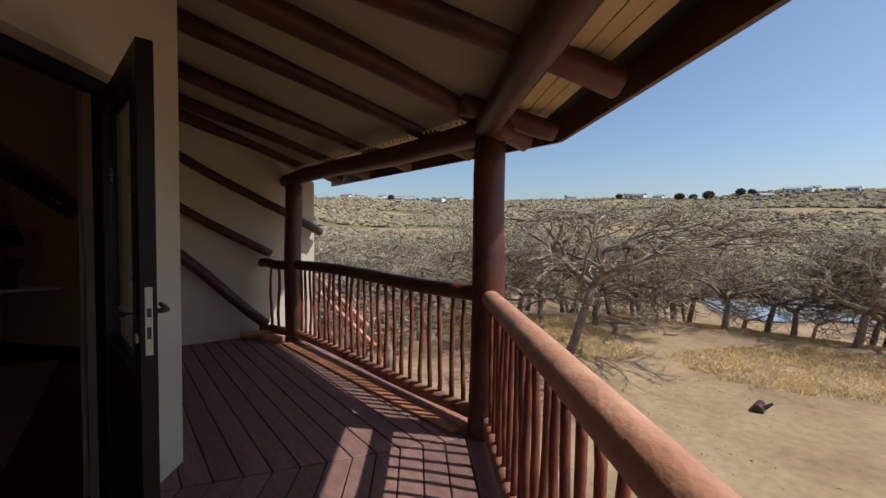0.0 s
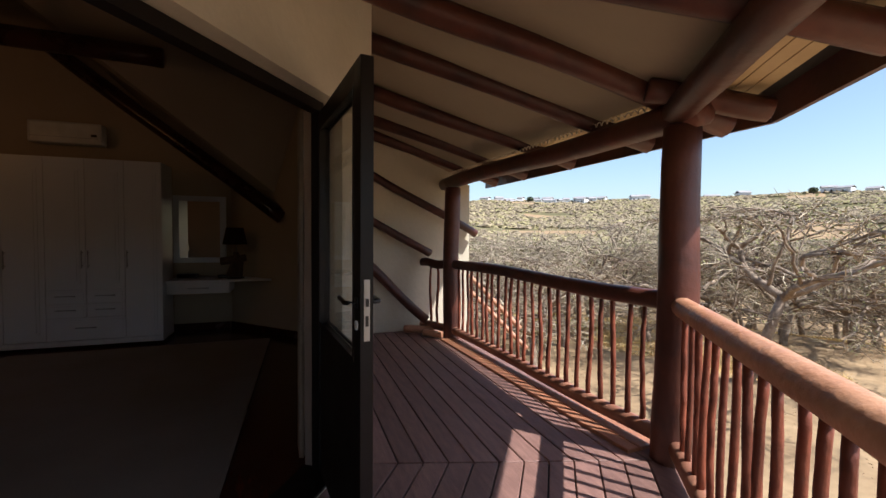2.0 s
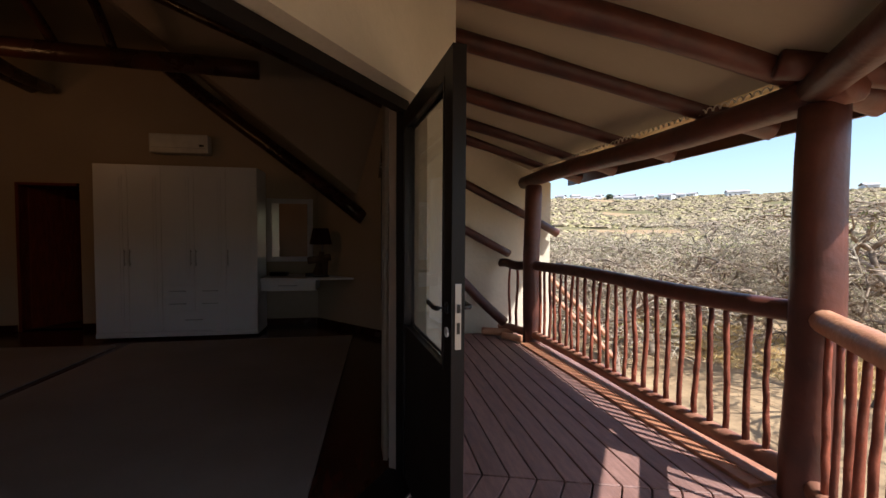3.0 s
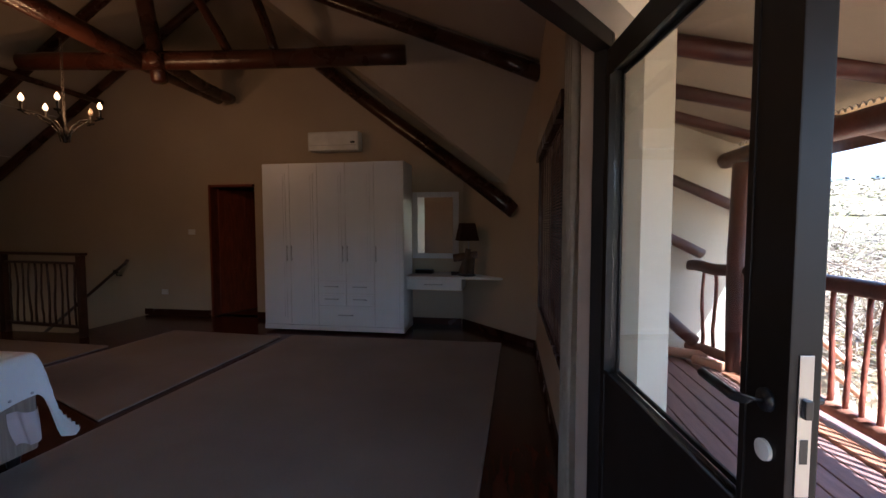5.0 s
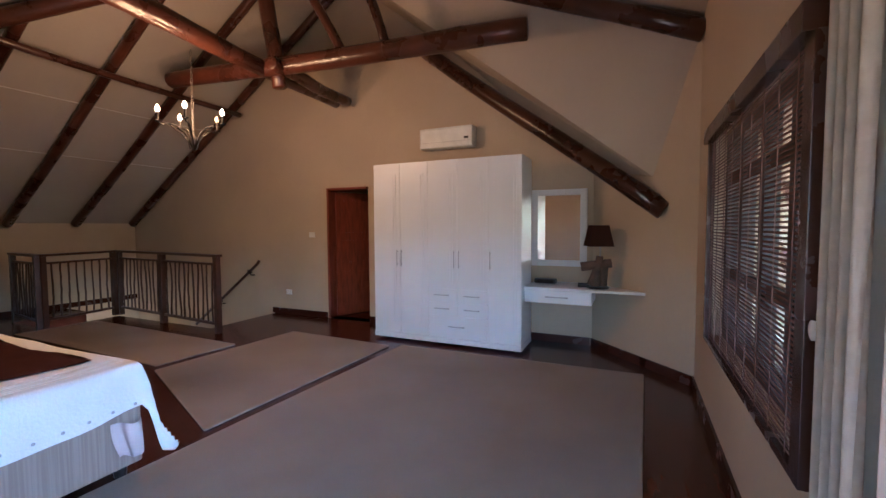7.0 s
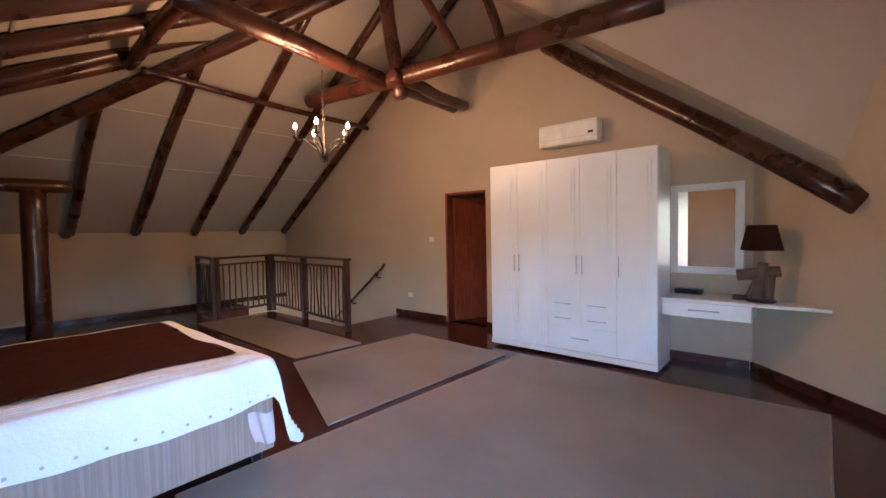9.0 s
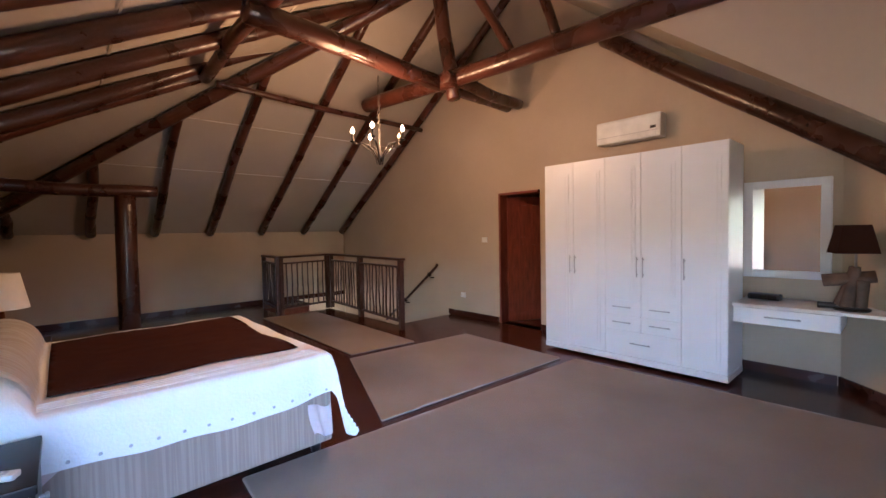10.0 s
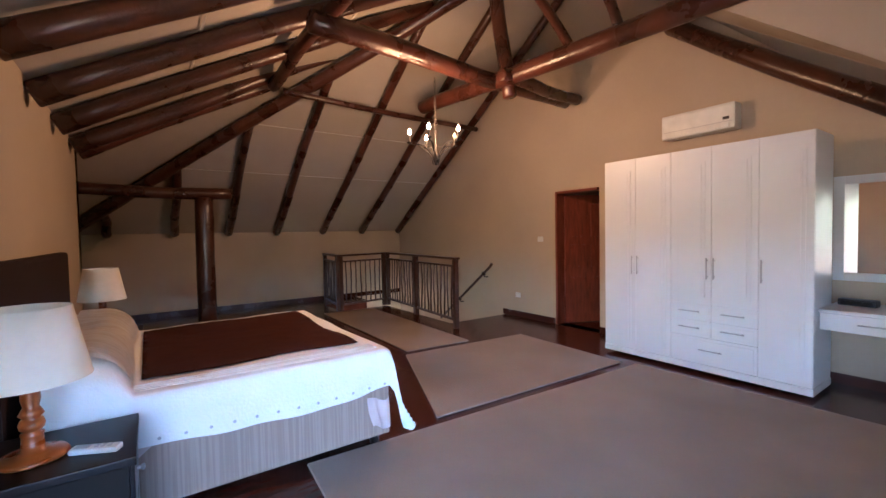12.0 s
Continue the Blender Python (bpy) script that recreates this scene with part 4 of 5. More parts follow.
part("throw", cloth(-3.9, -2.4, 1.95, 3.19, BZ + 0.009), M["runner"], t, "dark brown throw across the middle", smooth=True)
bm = bmesh.new()
rows = []
for j in range(9):
    z = 0.34 - 0.2 * j / 8
    rows.append([bm.verts.new((BX1 + 0.03 + 0.016 * math.sin(i * 0.9 + j * 0.2), BY1 - 0.02 - 0.15 * (i / 11) * (0.55 + 0.45 * math.cos(j / 8 * 1.2)), z - 0.02 * math.sin(i * 0.5))) for i in range(12)])
for j in range(8):
    for i in range(11):
        bm.faces.new((rows[j][i], rows[j][i + 1], rows[j + 1][i + 1], rows[j + 1][i]))
part("sheet_corner", bm, M["pink_sheet"], t, "pale mauve sheet corner hanging out", smooth=True)
bm = bmesh.new()
rows = []
for j in range(9):
    z = 0.44 - (0.30) * j / 8
    rows.append([bm.verts.new((BX1 + 0.022 + 0.006 * math.sin(i * 0.8), BY0 + 0.02 + 0.5 * (i / 11) * (1.0 - 0.75 * j / 8), z)) for i in range(12)])
for j in range(8):
    for i in range(11):
        bm.faces.new((rows[j][i], rows[j][i + 1], rows[j + 1][i + 1], rows[j + 1][i]))
part("sheet_corner", bm, M["pink_sheet"], t, "pale mauve sheet corner hanging out", smooth=True)


def pillow(name, m, material, w=0.66, h=0.44, d=0.17, label=""):
    bm = bmesh.new()
    nx, ny = 24, 18
    top, bot = [], []
    for j in range(ny + 1):
        a, b = [], []
        for i in range(nx + 1):
            u, v = 2 * i / nx - 1, 2 * j / ny - 1
            f = max(0, (1 - u ** 4)) ** 0.55 * max(0, (1 - v ** 4)) ** 0.55
            pin = 1 - 0.06 * (1 - abs(u)) * abs(v) ** 3
            x, y = u * w / 2 * (1 - 0.06 * (1 - abs(v))), v * h / 2 * pin
            nz = 0.018 * noise.noise(Vector((u * 2, v * 2, w)))
            a.append(bm.verts.new(m @ Vector((x, y, d / 2 * f + nz * f))))
            b.append(bm.verts.new(m @ Vector((x, y, -d / 2 * f))))
        top.append(a), bot.append(b)
    for j in range(ny):
        for i in range(nx):
            bm.faces.new((top[j][i], top[j][i + 1], top[j + 1][i + 1], top[j + 1][i]))
            bm.faces.new((bot[j][i], bot[j + 1][i], bot[j + 1][i + 1], bot[j][i + 1]))
    bmesh.ops.remove_doubles(bm, verts=bm.verts[:], dist=0.0005)
    ob = part(name, bm, material, smooth=True)
    return tagged(ob, label, "pillow", "pillows on the bed")


for x in (-2.62, -3.52):
    pillow("pillow", pose(x, 1.70, 0.725, 4, 0, 0), M["linen"], 0.72, 0.34, 0.14, "plump white pillow under the coverlet at the headboard")
bm = bmesh.new()
rows = []
for j in range(31):
    row = []
    for i in range(61):
        x, y = BX1 - 0.10 - 1.68 * i / 60, BY0 + 0.04 + (0.355 + 0.006 * math.sin(i / 60 * 9)) * j / 30
        z = BZ + pillow_rise(x, y) * 1.12 + 0.018 + 0.014 * noise.noise(Vector((x * 2.2, y * 2.2, 1))) + 0.02 * noise.noise(Vector((x * 4, y * 6, 3))) ** 2 + 0.004 * math.sin(x * 70 + y * 9)
        row.append(bm.verts.new((x, y, z)))
    rows.append(row)
fs = [bm.faces.new((rows[j][i], rows[j][i + 1], rows[j + 1][i + 1], rows[j + 1][i])) for j in range(30) for i in range(60)]
bmesh.ops.solidify(bm, geom=fs, thickness=0.008)
part("turned_sheet", bm, M["striped_linen"], t_bed, "beige striped sheet turned over the pillows", smooth=True)
bm = bmesh.new()
box(bm, (-4.02, 1.412, 0.3), (-2.06, 1.49, 1.32), 0.03)
tagged(part("headboard", bm, M["headboard"]), "dark brown upholstered headboard standing behind the bed", "headboard")


# ---------- nightstands and lamps ----------
def nightstand(x0, x1, label):
    t = thing("nightstand", label, "nightstand", "nightstands", m=pose((x0 + x1) / 2, 1.69, 0))
    w = (x1 - x0) / 2
    part("top", box(bmesh.new(), (-w, -0.25, 0.55), (w, 0.25, 0.585), 0.006), M["nightstand"], t)
    part("body", box(bmesh.new(), (-w + 0.02, -0.24, 0.06), (w - 0.02, 0.225, 0.549), 0.004), M["nightstand_side"], t)
    for z in (0.08, 0.32):
        d = part("drawer", box(bmesh.new(), (-w + 0.03, 0.226, z), (w - 0.03, 0.242, z + 0.22), 0.004), M["nightstand"], t)
        part("knob", lathe(bmesh.new(), [(0, 0), (0.008, 0), (0.008, 0.015), (0.014, 0.02), (0.012, 0.028), (0, 0.03)], 12, m=Matrix.Translation((0, 0.242, z + 0.11)) @ Matrix.Rotation(-math.pi / 2, 4, "X")), M["steel"], d)
    for x in (-w + 0.04, w - 0.04):
        for y in (-0.21, 0.2):
            part("leg", box(bmesh.new(), (x - 0.02, y - 0.02, 0), (x + 0.02, y + 0.02, 0.059), 0.003), M["nightstand"], t)


def bedside_lamp(x, y, label, s=1.0):
    t = thing("bedside_lamp", label, "lamp", "bedside lamps", m=pose(x, y, 0.585))
    bm = lathe(bmesh.new(), [(0, 0), (0.1, 0), (0.108, 0.008), (0.1, 0.02), (0.06, 0.028), (0.036, 0.034), (0.032, 0.09), (0.036, 0.1), (0.026, 0.108), (0.036, 0.118), (0.04, 0.135),
                             (0.034, 0.152), (0.026, 0.158), (0.038, 0.172), (0.03, 0.19), (0.024, 0.2), (0.03, 0.23), (0.027, 0.28), (0.018, 0.3), (0.0, 0.3)], 28)
    part("turned_base", bm, M["turned"], t, "honey-coloured turned wooden base", smooth=True)
    bm = lathe(bmesh.new(), [(0.188 * s, 0.30), (0.134 * s, 0.575), (0.131 * s, 0.575), (0.185 * s, 0.30)], 40)
    bm.faces.ensure_lookup_table()
    part("shade", bm, M["shade"], t, "cream cloth shade", smooth=True)
    part("socket", lathe(bmesh.new(), [(0, 0.3), (0.014, 0.3), (0.014, 0.38), (0.024, 0.4), (0.03, 0.43), (0.02, 0.46), (0, 0.47)], 14), M["bulb_off"], t)


nightstand(-2.075, -1.58, "black-brown nightstand beside the bed with a lamp and remote on it")
nightstand(-4.6, -4.1, "black-brown nightstand on the far side of the bed")
bedside_lamp(-1.80, 1.62, "turned honey wood lamp with cream shade beside the remote")
bedside_lamp(-4.34, 1.66, "turned honey wood lamp with cream shade behind the pillows", 0.92)
t = thing("remote_control", "white remote control lying on the nightstand", "remote control", m=pose(-1.72, 1.81, 0.586, 0, 0, 64))
part("body", box(bmesh.new(), (-0.085, -0.024, 0), (0.085, 0.024, 0.022), 0.008), M["plastic"], t)
part("screen", box(bmesh.new(), (-0.07, -0.016, 0.0225), (-0.02, 0.016, 0.0235)), M["steel"], t)
for i in range(3):
    for j in range(2):
        part("button", box(bmesh.new(), (0.0 + i * 0.022, -0.013 + j * 0.016, 0.0225), (0.014 + i * 0.022, -0.003 + j * 0.016, 0.0245)), M["dot"], t)

# ---------- glazed door leaf ----------
hinge, free = Vector((0.978, 2.868, 0)), Vector((1.079, 1.992, 0))
dl = free - hinge
t = thing("door_glazed", "dark wooden glazed door leaf standing open onto the balcony", "door", m=pose(hinge.x, hinge.y, 0.02, 0, 0, math.degrees(math.atan2(dl.y, dl.x))))
t["kind"] = "structure"
WD = dl.length
for n_, lo, hi in (("stile", (0, -0.025, 0), (0.035, 0.025, 1.985)), ("stile", (WD - 0.095, -0.025, 0), (WD, 0.025, 1.985)), ("top_rail", (0.035, -0.025, 1.905), (WD - 0.095, 0.025, 1.985)), ("lower_panel", (0.035, -0.02, 0.0), (WD - 0.095, 0.02, 0.835))):
    part(n_, box(bmesh.new(), lo, hi, 0.003), M["door_dark"], t)
for s in (-1, 1):
    bm = bmesh.new()
    for lo, hi in (((0.0355, 0.02, 0.836), (0.045, 0.028, 1.904)), ((WD - 0.11, 0.02, 0.836), (WD - 0.0955, 0.028, 1.904)), ((0.0455, 0.02, 0.836), (WD - 0.1105, 0.028, 0.85)), ((0.0455, 0.02, 1.89), (WD - 0.1105, 0.028, 1.904))):
        box(bm, (lo[0], min(s * lo[1], s * hi[1]), lo[2]), (hi[0], max(s * lo[1], s * hi[1]), hi[2]), 0.002)
    part("glazing_bead", bm, M["door_dark"], t)
g = part("pane", box(bmesh.new(), (0.036, -0.003, 0.836), (WD - 0.096, 0.003, 1.904)), M["glass"], t, "clear glass pane")
g.visible_shadow = False
part("lock_plate", box(bmesh.new(), (WD + 0.0005, -0.011, 0.935), (WD + 0.003, 0.011, 1.165), 0.001), M["steel"], t, "brushed steel lock plate")
part("latch", box(bmesh.new(), (WD + 0.003, -0.006, 1.065), (WD + 0.012, 0.006, 1.095), 0.002), M["plastic_dark"], t)
part("keeper_slot", box(bmesh.new(), (WD + 0.003, -0.006, 0.99), (WD + 0.0038, 0.006, 1.03)), M["plastic_dark"], t)
for s in (-1, 1):
    bm = bmesh.new()
    tube(bm, [(WD - 0.045, s * 0.025, 1.075), (WD - 0.045, s * 0.06, 1.075), (WD - 0.065, s * 0.068, 1.073), (WD - 0.165, s * 0.066, 1.08)], 0.009, 8)
    lathe(bm, [(0, 0), (0.02, 0), (0.02, 0.006), (0.0, 0.008)], 18, m=Matrix.Translation((WD - 0.045, s * 0.025, 1.075)) @ Matrix.Rotation(-s * math.pi / 2, 4, "X"))
    part("lever_handle", bm, M["plastic_dark"], t, "black lever handle", smooth=True)
    bm = lathe(bmesh.new(), [(0, 0), (0.018, 0), (0.018, 0.006), (0.0, 0.008)], 18, m=Matrix.Translation((WD - 0.045, s * 0.025, 0.988)) @ Matrix.Rotation(-s * math.pi / 2, 4, "X"))
    part("keyhole_rose", bm, M["plastic"], t, "bright white keyhole rose")
# frame of the double doorway
fr = Matrix.Translation(A) @ Matrix.Rotation(math.atan2(DIR.y, DIR.x), 4, "Z")
bm = bmesh.new()
box(bm, (0.072, 0.05, 0), (0.098, 0.115, 2.07), 0.004, fr)
box(bm, (0.0985, 0.05, 2.012), (1.995, 0.115, 2.07), 0.004, fr)
structure("door_1", bm, M["door_dark"], "dark wooden frame of the double doorway")
structure("trim", box(bmesh.new(), (0.023, -0.012, 0), (0.071, 0.10, 2.07), 0.003, fr), M["trim_brown"], "brown reveal beside the door frame")
bm = box(bmesh.new(), (0.0205, -0.015, 0.0), (1.995, 0.205, 0.018), 0.004, fr)
structure("threshold", bm, M["door_dark"])

# ---------- window, blind, curtain ----------
wt = thing("window_1", "wide dark-framed timber window with a woven blind inside", "window")
wt["kind"] = "structure"
y0, y1, z0, z1 = WIN
bm = bmesh.new()
for lo, hi in (((0.99, y0, z0), (1.06, y0 + 0.06, z1)), ((0.99, y1 - 0.06, z0), (1.06, y1, z1)), ((0.99, y0 + 0.06, z0), (1.06, y1 - 0.06, z0 + 0.06)), ((0.99, y0 + 0.06, z1 - 0.06), (1.06, y1 - 0.06, z1))):
    box(bm, lo, hi, 0.004)
part("window_frame", bm, M["door_dark"], wt)
n = 4
for k in range(1, n):
    y = y0 + (y1 - y0) * k / n
    part("mullion", box(bmesh.new(), (0.99, y - 0.045, z0 + 0.06), (1.055, y + 0.045, z1 - 0.06), 0.004), M["door_dark"], wt)
for k in range(n):
    ya, yb = y0 + (y1 - y0) * k / n + 0.06, y0 + (y1 - y0) * (k + 1) / n - 0.06
    g = part("pane", box(bmesh.new(), (1.022, ya, z0 + 0.062), (1.026, yb, z1 - 0.062)), M["glass"], wt, "clear glass pane")
    g.visible_shadow = False
    for z in (z0 + 0.44, z0 + 1.06):
        part("glazing_bar", box(bmesh.new(), (1.005, ya, z - 0.03), (1.045, yb, z + 0.03), 0.003), M["door_dark"], wt)
bt = thing("woven_blind", "brown woven slat blind hanging before the window", "blind")
part("head_box", box(bmesh.new(), (0.86, y0 - 0.06, z1 - 0.04), (0.925, y1 + 0.05, z1 + 0.05), 0.005), M["skirting"], bt)
part("side_strip", box(bmesh.new(), (0.885, y1 - 0.02, z0 - 0.03), (0.925, y1 + 0.04, z1 - 0.041), 0.003), M["skirting"], bt)
part("side_strip", box(bmesh.new(), (0.885, y0 - 0.08, z0 - 0.03), (0.925, y0, z1 - 0.041), 0.003), M["skirting"], bt)
part("bottom_bar", box(bmesh.new(), (0.885, y0, z0 - 0.03), (0.925, y1 - 0.021, z0 + 0.0), 0.003), M["skirting"], bt)
slat = finish("slat", box(bmesh.new(), (-0.001, y0 + 0.003, -0.0042), (0.001, y1 - 0.022, 0.0042)), M["blind"])
z = z0 + 0.008
while z < z1 - 0.05:
    o = new("slat", slat)
    o.parent = bt
    o.location = (0.905 + 0.001 * math.sin(z * 40), 0, z)
    z += 0.019
for k in range(9):
    y = y0 + 0.1 + k * (y1 - y0 - 0.2) / 8
    part("cord", tube(bmesh.new(), [(0.901, y, z0), (0.901, y, (z0 + z1) / 2), (0.901, y, z1 - 0.045)], 0.0025, 5), M["blind"], bt)


def curtain(name, p, q, z0, z1, folds, amp, label, seed=0):
    p, q = Vector((*p, 0)), Vector((*q, 0))
    d = q - p
    nrm = Vector((-d.y, d.x, 0)).normalized()
    n = folds * 12
    bm = bmesh.new()
    rows = []
    for j in range(9):
        z = z0 + (z1 - z0) * j / 8
        pinch = 1 - 0.25 * j / 8
        rows.append([bm.verts.new(p + d * (i / n) + nrm * amp * pinch * math.sin(2 * math.pi * folds * i / n + 0.4 * math.sin(j * 0.7 + seed)) + Vector((0, 0, z))) for i in range(n + 1)])
    fs = [bm.faces.new((rows[j][i], rows[j][i + 1], rows[j + 1][i + 1], rows[j + 1][i])) for j in range(8) for i in range(n)]
    bmesh.ops.solidify(bm, geom=fs, thickness=0.002)
    return tagged(part(name, bm, M["curtain"], smooth=True), label, "curtain")


curtain("curtain", (0.878, 3.02), (0.868, 3.21), 0.02, 2.3, 4, 0.028, "beige curtain gathered beside the glazed door")
t = thing("curtain_hook", "small white knob for the curtain tie beside the window", "hook", m=pose(0.927, 3.30, 1.12))
part("knob", lathe(bmesh.new(), [(0, 0), (0.012, 0), (0.01, 0.03), (0.026, 0.035), (0.028, 0.05), (0.0, 0.056)], 16, m=Matrix.Rotation(-math.pi / 2, 4, "Y")), M["plastic"], t, smooth=True)
part("stem", box(bmesh.new(), (-0.012, -0.008, -0.15), (0, 0.008, -0.02), 0.002), M["steel"], t)


# ---------- balcony rails ----------
def rail(a, b, seed, pale, label, r=0.06, zt=0.955, ext=(0.0, 0.0)):
    """A log top rail, a thinner log at the bottom, crooked branch balusters between."""
    a, b = Vector((*a, 0)), Vector((*b, 0))
    d = b - a
    L = d.length
    t = thing("balcony_railing", label, "railing", "balcony railings", m=pose(a.x, a.y, 0, 0, 0, math.degrees(math.atan2(d.y, d.x))))
    part("top_rail", log(bmesh.new(), (-ext[0], 0, zt), (L + ext[1], 0, zt + 0.005), r, r * 0.97, seed=seed, bend=0.02, rings=20, seg=14), pale, t, "thick round top rail", smooth=True)
    part("bottom_rail", log(bmesh.new(), (0, 0, 0.10), (L, 0, 0.10), 0.054, 0.052, seed=seed + 1, bend=0.012, rings=16), M["log_mid"], t, "thinner round bottom rail", smooth=True)
    rnd = random.Random(seed)
    n = int(L / 0.118)
    for i in range(1, n):
        part("baluster", branch(bmesh.new(), L * (i + rnd.uniform(-0.12, 0.12)) / n, 0.13, zt - 0.03, 0.0185, rnd), M["baluster"], t, smooth=True)
    return t


# top rail colours hold the light: far ones dark for shade, near one pale for sun
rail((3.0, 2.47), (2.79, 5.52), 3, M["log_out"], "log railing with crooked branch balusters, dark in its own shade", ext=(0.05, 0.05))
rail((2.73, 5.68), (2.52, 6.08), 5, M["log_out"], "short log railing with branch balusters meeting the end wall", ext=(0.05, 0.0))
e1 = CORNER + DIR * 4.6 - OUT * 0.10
rail((2.95, 2.27), (e1.x, e1.y), 7, M["log_pale"], "log railing with a top rail coloured pale for sunlight", r=0.06, zt=0.945, ext=(0.09, 0.1))

# ---------- deck boards ----------
def board(pts, z, th=0.028):
    bm = poly(bmesh.new(), [(x, y, z) for x, y in pts], (0, 0, -th))
    bmesh.ops.recalc_face_normals(bm, faces=bm.faces[:])
    es = [e for e in bm.edges if all(v.co.z > z - 0.001 for v in e.verts)]
    bmesh.ops.bevel(bm, geom=es, offset=0.004, segments=1, affect="EDGES")
    return bm


dk = thing("deck", "grey-brown grooved deck boards laid in two directions", "deck")
dk["kind"] = "structure"
w, k = 0.0, 0
while w < 1.86:
    wa, wb = w + 0.004, min(w + 0.141, 1.875)
    up_z = 0.035 if k == 0 else 0.0
    fa, fb = roof_pt("far", TW * wa, wa), roof_pt("far", TW * wb, wb)
    part("deck_board", board([(fa.x, fa.y), (fb.x, fb.y), (fb.x, 6.145), (fa.x, 6.145)], -0.01), M["deck"], dk)
    na, nb = roof_pt("near", TW * wa + 0.008, wa), roof_pt("near", TW * wb + 0.008, wb)
    ea, eb = roof_pt("near", 5.0, wa), roof_pt("near", 5.0, wb)
    part("deck_board", board([(na.x, na.y), (nb.x, nb.y), (eb.x, eb.y), (ea.x, ea.y)], -0.01), M["deck"], dk)
    w += 0.145
    k += 1
bm = bmesh.new()
box(bm, (2.99, 2.4, -0.2), (3.1, 6.14, -0.012), 0.006)
structure("deck_edge", bm, M["border"], "orange-brown timber edge of the deck")
ra, rb = Vector((2.99, 2.5, 0)), Vector((2.79, 5.5, 0))
side = Vector((-1, -0.066, 0)).normalized()
for o0, o1 in ((0.0, 0.095), (0.102, 0.197)):
    part("border_board", board([(ra + side * o1).to_2d(), (ra + side * o0).to_2d(), (rb + side * o0).to_2d(), (rb + side * o1).to_2d()], 0.014, 0.023), M["border"], dk, "orange-brown border board")
one_log("loose_pole", (2.45, 5.75, 0.045), (2.63, 5.55, 0.045), 0.045, 0.045, M["log_pale"], "short cut pole lying on the deck by the post", "pole", seed=201, bend=0.0)
one_log("loose_pole", (2.25, 6.02, 0.05), (2.62, 5.86, 0.05), 0.05, 0.05, M["log_pale"], "cut pole lying on the deck near the end wall", "pole", seed=202, bend=0.0)
one_log("outer_pole", (3.45, 6.6, 0.7), (3.95, 5.85, -0.02), 0.035, 0.035, M["log_pale"], "pale pole slanting down outside the railing", "pole", seed=203, bend=0.0)
one_log("outer_pole", (3.5, 6.7, 0.45), (4.1, 5.9, -0.35), 0.035, 0.035, M["log_pale"], "pale pole slanting down outside the railing", "pole", seed=204, bend=0.0)


# ---------- outdoors ----------
def ground_z(x, y):
    dx, dy = x - 3, y - 2
    d = math.hypot(dx, dy)
    s = min(max((d - 19) / 21, 0), 1)
    z = -3.0 - 3.2 * s * s * (3 - 2 * s)
    if d > 72:
        z += (d - 72) * 0.107
    if d > 500:
        z = -6.2 + 428 * 0.107 + (d - 500) * 0.012
    z += 0.10 * noise.noise(Vector((x * 0.25, y * 0.25, 0))) * min(1, d / 8)
    if d > 70:
        z += min(6.0, (d - 70) * 0.03) * noise.noise(Vector((x * 0.009, y * 0.009, 3)))
    return z


bm = bmesh.new()
rings_ = [0, 2, 4, 6, 8, 10, 12, 14, 16, 18, 20, 22, 25, 28, 31, 34, 37, 40, 44, 50, 56, 62, 68, 72, 78, 85, 95, 108, 122, 140, 160, 185, 210, 240, 270, 305, 340, 380, 420, 460, 500, 560, 700, 1100, 2200]
prev = None
NA = 240
c = bm.verts.new((3, 2, ground_z(3, 2)))
for r in rings_[1:]:
    row = []
    for i in range(NA):
        an = 2 * math.pi * i / NA
        x, y = 3 + r * math.cos(an), 2 + r * math.sin(an)
        row.append(bm.verts.new((x, y, ground_z(x, y))))
    for i in range(NA):
        j = (i + 1) % NA
        if prev is None:
            bm.faces.new((c, row[i], row[j]))
        else:
            bm.faces.new((prev[i], row[i], row[j], prev[j]))
    prev = row
for f in bm.faces:
    c = f.calc_center_median()
    if math.hypot(c.x - 3, c.y - 2) > 80 and noise.noise(Vector((c.x * 0.02, c.y * 0.02, 9))) > -0.38:
        f.material_index = 1
gr = structure("ground", bm, M["grass"], "dry straw-coloured ground falling to a lake and rising to bush-covered hills", smooth=True)
gr.data.materials.append(M["hill"])


def at(bearing, d):
    """A place outdoors: degrees to the right of ahead and metres from the balcony."""
    b = radians(bearing)
    x, y = 1.0 + d * math.sin(b), 0.3 + d * math.cos(b)
    return Vector((x, y, ground_z(x, y)))


bm = bmesh.new()
rim = []
for i in range(41):
    b = 65.5 + i * 1.5
    rim.append((b, 49 + 2.5 * math.sin(i * 0.7) + (14 * max(0, (4 - i) / 4))))
far_rim = [(65.5 + i * 1.5, 76 - (12 * max(0, (4 - i) / 4)) + 2 * math.sin(i * 1.1)) for i in range(40, -1, -1)]
pts = []
for b, d in rim + far_rim:
    q = at(b, d)
    pts.append((q.x, q.y, -6.08))
f = bm.faces.new([bm.verts.new(p) for p in pts])
structure("water", bm, M["water"], "pale blue lake beyond the trees")


